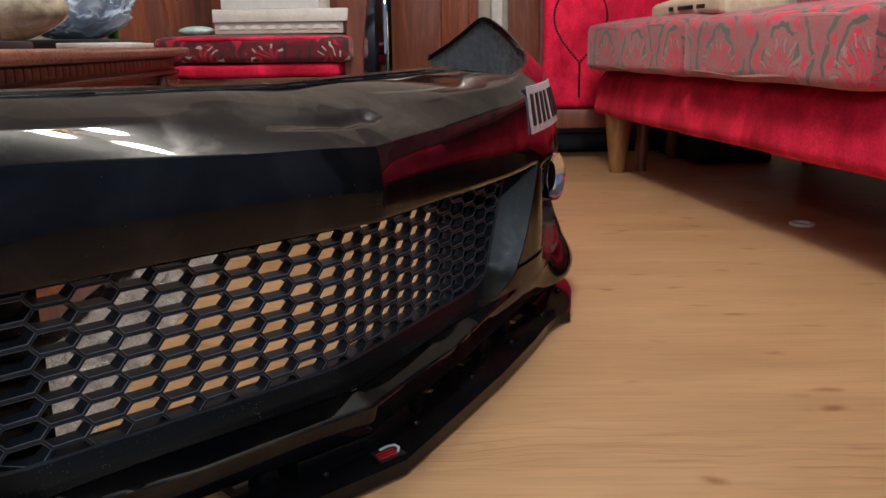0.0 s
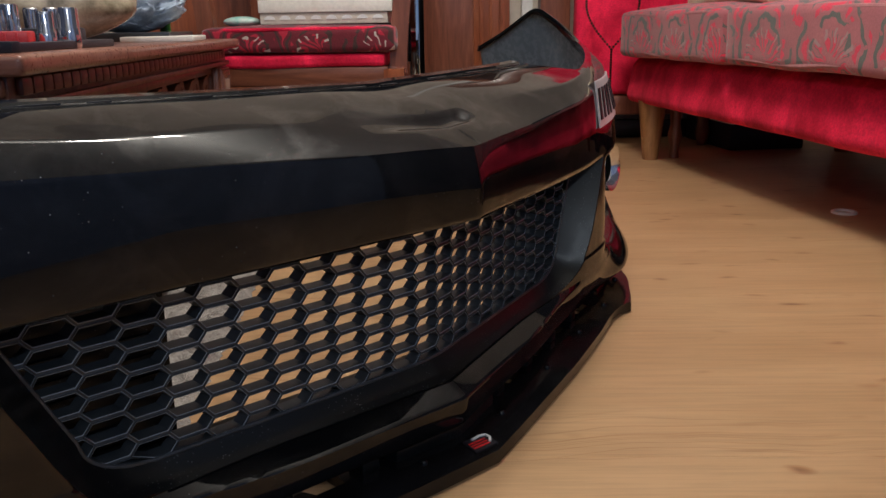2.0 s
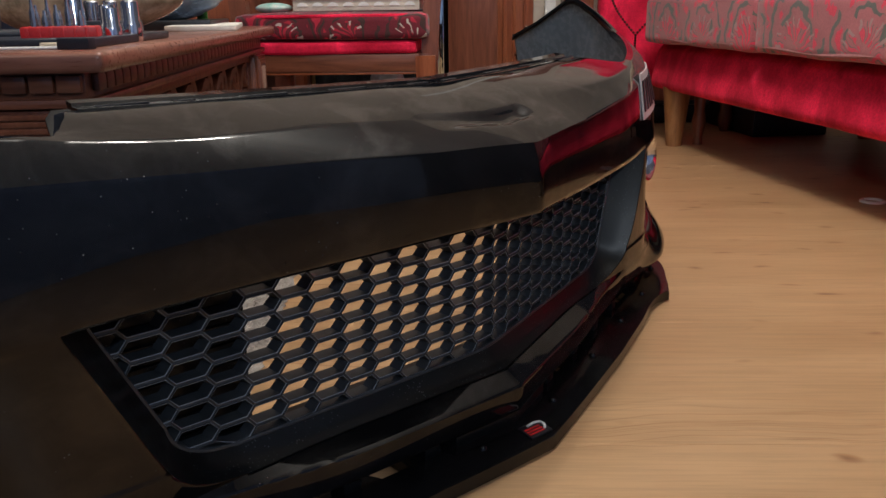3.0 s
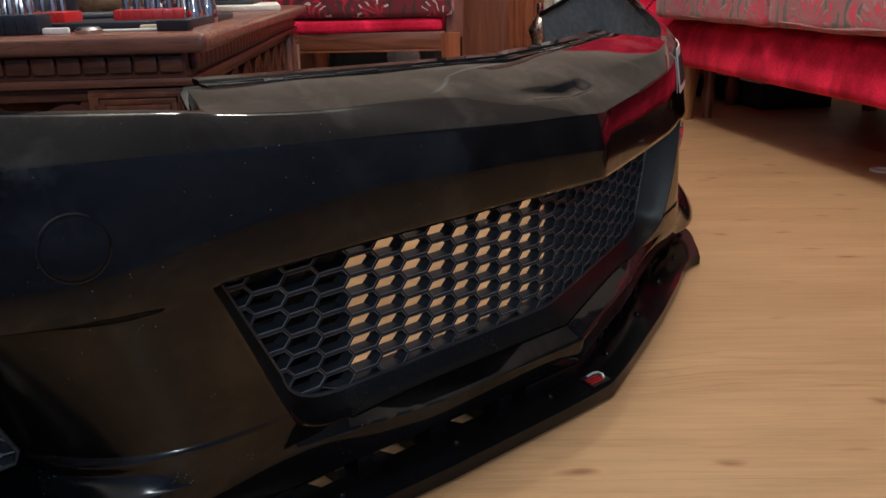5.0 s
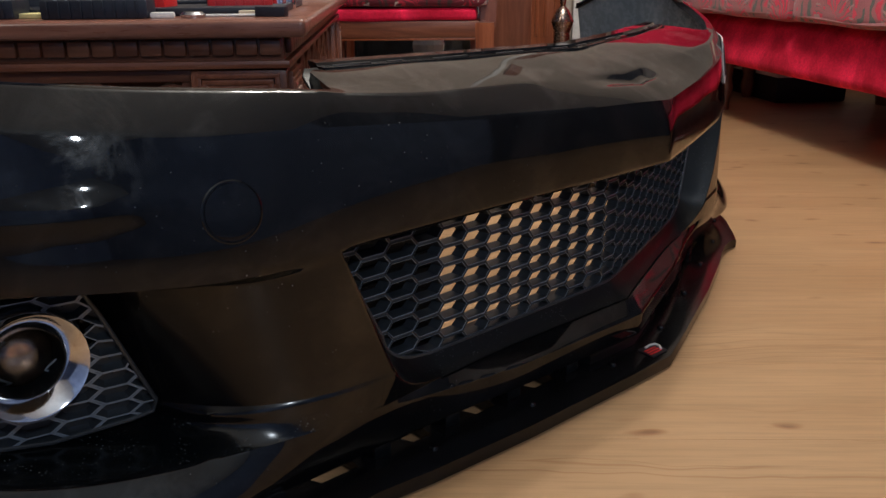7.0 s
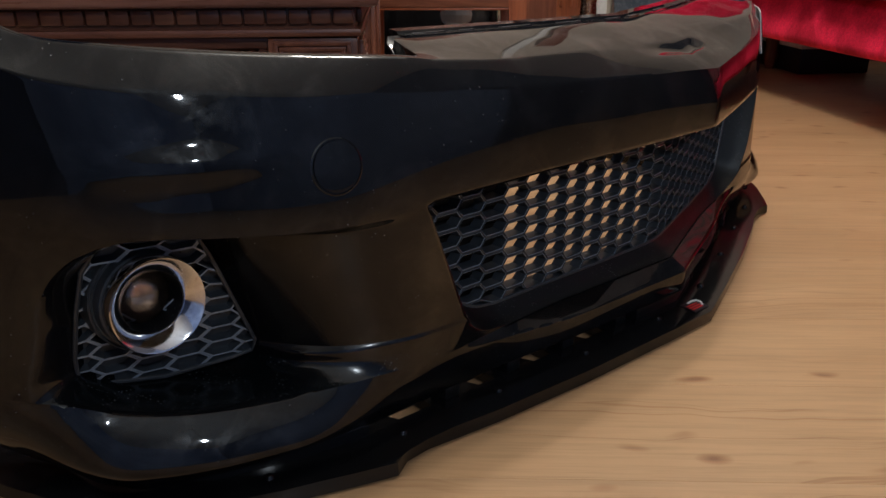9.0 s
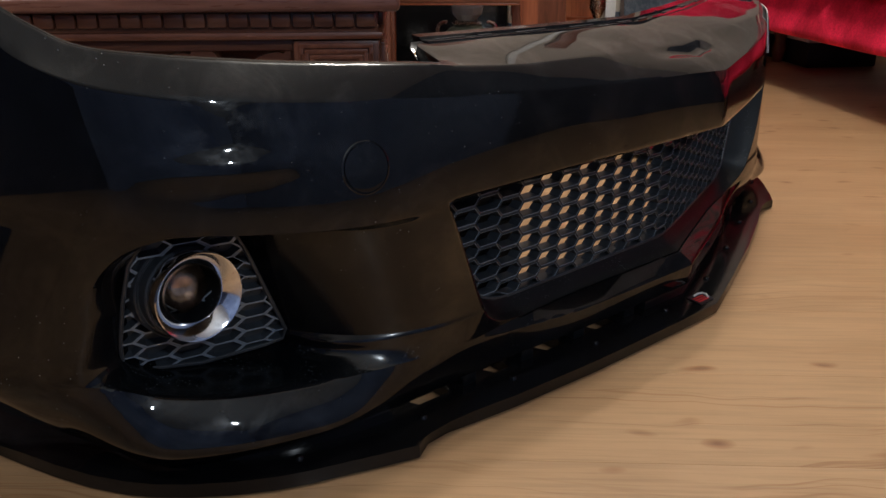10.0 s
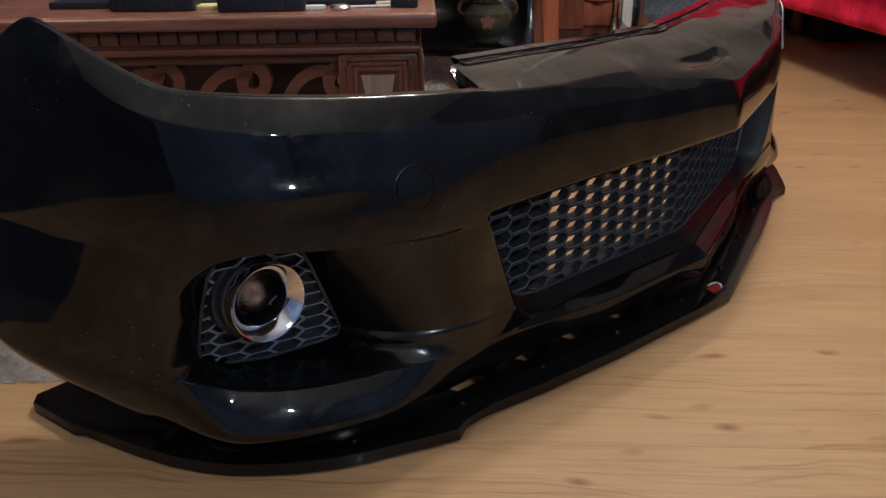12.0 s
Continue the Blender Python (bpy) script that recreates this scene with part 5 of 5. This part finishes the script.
# carved chair further back
carved = thing("carved_chair", pose(-0.93, 2.85, 0, 0, 0, 6), "reddish carved wooden chair back with a cut-out", "chair")
bm = bmesh.new()
for x in (-0.22, 0.22):
    tube([(x, 0, 0.0), (x, 0.0, 0.3), (x * 1.05, 0.02, 0.6), (x * 1.15, 0.05, 0.95)], [0.022, 0.026, 0.026, 0.02], 10, bm)
part("back_post", bm, M_ORANGE, carved)
cres = [(0.10 * math.cos(a) * k - 0.03, 0.60 + 0.10 * math.sin(a) * k + off) for k, off, sweep in ((1.0, 0.0, 1), (0.9, -0.045, -1)) for a in [2.5 - 2.0 * (q if sweep > 0 else 1 - q) for q in [t / 8 for t in range(9)]]]
part("splat", prism([(-0.25, 0.40), (0.25, 0.40), (0.235, 0.92), (0.05, 0.96), (cres[4][0] + 0.0012, 0.96), (cres[4][0] + 0.0012, cres[4][1])] + cres[5:] + cres[:4] + [(cres[4][0] - 0.0012, cres[4][1]), (cres[4][0] - 0.0012, 0.96), (-0.12, 0.96), (-0.235, 0.92)], -0.012, 0.012, m=Matrix.Rotation(radians(90), 4, "X")), M_ORANGE, carved, "broad carved back panel")
part("seat", box((0.46, 0.40, 0.05), (0, 0.2, 0.42), 0.015), M_ORANGE, carved)
for x, y in ((-0.2, 0.38), (0.2, 0.38)):
    part("rear_leg", box((0.035, 0.035, 0.40), (x, y, 0.20), 0.006), M_ORANGE, carved)

# ---- the fireplace ----
FP = thing("fireplace", pose(-0.45, 3.58, 0), "wooden fireplace surround with a black firebox and hearth", "fireplace")
part("hearth", box((1.30, 0.74, 0.035), (-0.02, -0.37, 0.0175), 0.006), M_HEARTH, FP, "polished black granite hearth")
part("firebox", box((0.62, 0.10, 0.62), (-0.06, -0.06, 0.345), 0.004), M_HEARTH, FP, "black firebox back")
for x in (-0.33, 0.205):
    part("brass_trim", box((0.020, 0.012, 0.55), (x, -0.125, 0.31), 0.003), M_BRASS, FP, "thin brass trim")
part("glass_strip", box((0.035, 0.012, 0.75), (0.205, -0.30, 0.41), 0.004), M_MIRROR, FP, "narrow mirror glass strip")
for x, w, y, mat in ((0.335, 0.19, -0.20, M_CHAIR), (-0.46, 0.19, -0.20, M_CHAIR)):
    part("jamb", box((w, 0.32, 1.05), (x, y + 0.04, 0.56), 0.006), mat, FP, "plain brown wooden jamb")
for x in (0.50, -0.62):
    p = part("pilaster", box((0.15, 0.16, 0.95), (x, -0.12, 0.60), 0.008), M_ORANGE, FP, "orange-brown wooden pilaster")
    part("plinth", box((0.19, 0.21, 0.10), (x, -0.12, 0.085), 0.006), M_ORANGE, p)
    part("plinth_cap", lathe([(0, 0.135), (0.09, 0.135), (0.098, 0.145), (0.09, 0.156), (0.07, 0.16), (0.075, 0.175), (0.0, 0.18)], 28), M_ORANGE, p, m=pose(x, -0.15, 0))
    for k in range(3):
        part("flute", box((0.014, 0.010, 0.75), (x - 0.04 + 0.04 * k, -0.203, 0.62), 0.004), M_ORANGE, p)
part("mantel", box((1.45, 0.40, 0.06), (-0.05, -0.20, 1.11), 0.012), M_ORANGE, FP, "thick wooden mantel shelf")
trim = tagged(part("trim", box((0.045, 0.03, 1.9), (0.205, Y1 - 0.05, 0.95), 0.004), M_WHITE), "white upright trim beside the fireplace", "trim", kind="structure")
post = thing("wooden_post", pose(0.31, 3.50, 0), "brown wooden cabinet side beside the fireplace", "cabinet")
part("side_board", box((0.12, 0.12, 1.6), (0, 0, 0.80), 0.006), M_CHAIR, post)

vase = thing("vase", pose(-0.425, 2.99, 0.035), "green painted vase with two handles and a crystal stopper", "vase")
part("body", lathe([(0, 0), (0.045, 0), (0.048, 0.010), (0.040, 0.017), (0.052, 0.028), (0.085, 0.058), (0.098, 0.088), (0.094, 0.113), (0.070, 0.137), (0.054, 0.146), (0.056, 0.152), (0, 0.152)], 40), M_VASE, vase)
for sx in (-1, 1):
    part("handle", tube([(sx * (0.085 + 0.028 * math.sin(a)), 0, 0.128 - 0.030 * math.cos(a)) for a in [k * math.pi / 10 for k in range(-2, 12)]], 0.0075, 10), M_PEWTER, vase, "pale handle")
part("painted_flower", prism([(0.024 * math.cos(a * 0.2094) * (1 + 0.22 * math.sin(a * 1.047)), 0.026 * math.sin(a * 0.2094) * (1 + 0.22 * math.sin(a * 1.047))) for a in range(30)], 0, 0.002, m=Matrix.Rotation(radians(90), 4, "X")), M_VASEFLOWER, vase, "pink painted flower", m=pose(0, -0.0965, 0.088))
part("neck_rim", lathe([(0.05, 0.150), (0.06, 0.155), (0.05, 0.162), (0.0, 0.162)], 32), M_PEWTER, vase)
part("crystal_ball", lathe([(0, 0.162), (0.035, 0.165), (0.058, 0.189), (0.062, 0.214), (0.054, 0.239), (0.030, 0.258), (0, 0.263)], 16), M_CRYSTAL, vase, "faceted crystal stopper", 10)
statue = lathe([(0, 0), (0.055, 0), (0.05, 0.008), (0.026, 0.02), (0.016, 0.05), (0.012, 0.11), (0.02, 0.17), (0.032, 0.21), (0.022, 0.25), (0.036, 0.29), (0.026, 0.33), (0.012, 0.345), (0.018, 0.365), (0.014, 0.385), (0, 0.39)], 24)
for v in statue.verts:
    v.co.x *= 1 + 0.3 * math.sin(v.co.z * 30)
tagged(part("figurine", statue, M_PEWTER, m=pose(0.075, 3.02, 0.036)), "slender copper and pewter figurine on the hearth", "figurine")

# ---- rug ----
bm = bmesh.new()
rnd = random.Random(4)
RUGM = pose(-0.385, 0.62, 0, 0, 0, 5.0)
nx, ny = 150, 190
vs = {}
for i in range(nx + 1):
    for j in range(ny + 1):
        x, y = -1.45 * i / nx, 2.15 * j / ny
        e = min(min(i, nx - i) / 3, min(j, ny - j) / 3, 1)
        h = (0.010 + 0.020 * rnd.random()) * e + 0.001
        vs[i, j] = bm.verts.new((x + rnd.uniform(-0.004, 0.004), y + rnd.uniform(-0.004, 0.004), h))
for i in range(nx):
    for j in range(ny):
        bm.faces.new((vs[i, j], vs[i, j + 1], vs[i + 1, j + 1], vs[i + 1, j]))
tagged(part("rug", bm, M_RUG, smooth=180, m=RUGM), "grey shaggy rug under the coffee table", "rug", kind="stuff")

# ---- floor of planks ----
FLOOR = thing("floor", pose(0, 0, 0), "light oak laminate floor with a long grain", "floor", kind="structure")
part("subfloor", box((X1 - X0 + 0.2, Y1 - Y0 + 0.2, 0.05), ((X0 + X1) / 2, (Y0 + Y1) / 2, -0.0345), 0), M_SKIRT, FLOOR)
PW, PL = 0.193, X1 - X0
plank_mesh = part("plank", box((PL - 0.0002, PW - 0.0002, 0.009), (0, 0, -0.0045), 0.0003, 1), M_FLOOR, FLOOR, m=pose(X0 + PL / 2, Y0 + PW / 2, 0))
row = 0
yy = Y0 + PW / 2
while yy < Y1:
    xx = X0
    while xx < X1:
        a, b = max(xx, X0), min(xx + PL, X1)
        if b - a > 0.02 and not (row == 0 and a == X0):
            p = new("plank", plank_mesh.data)
            p.parent, p.matrix_basis = FLOOR, pose((a + b) / 2, yy, 0) @ Matrix.Diagonal(((b - a) / PL, 1, 1, 1))
        xx += PL
    yy += PW
    row += 1
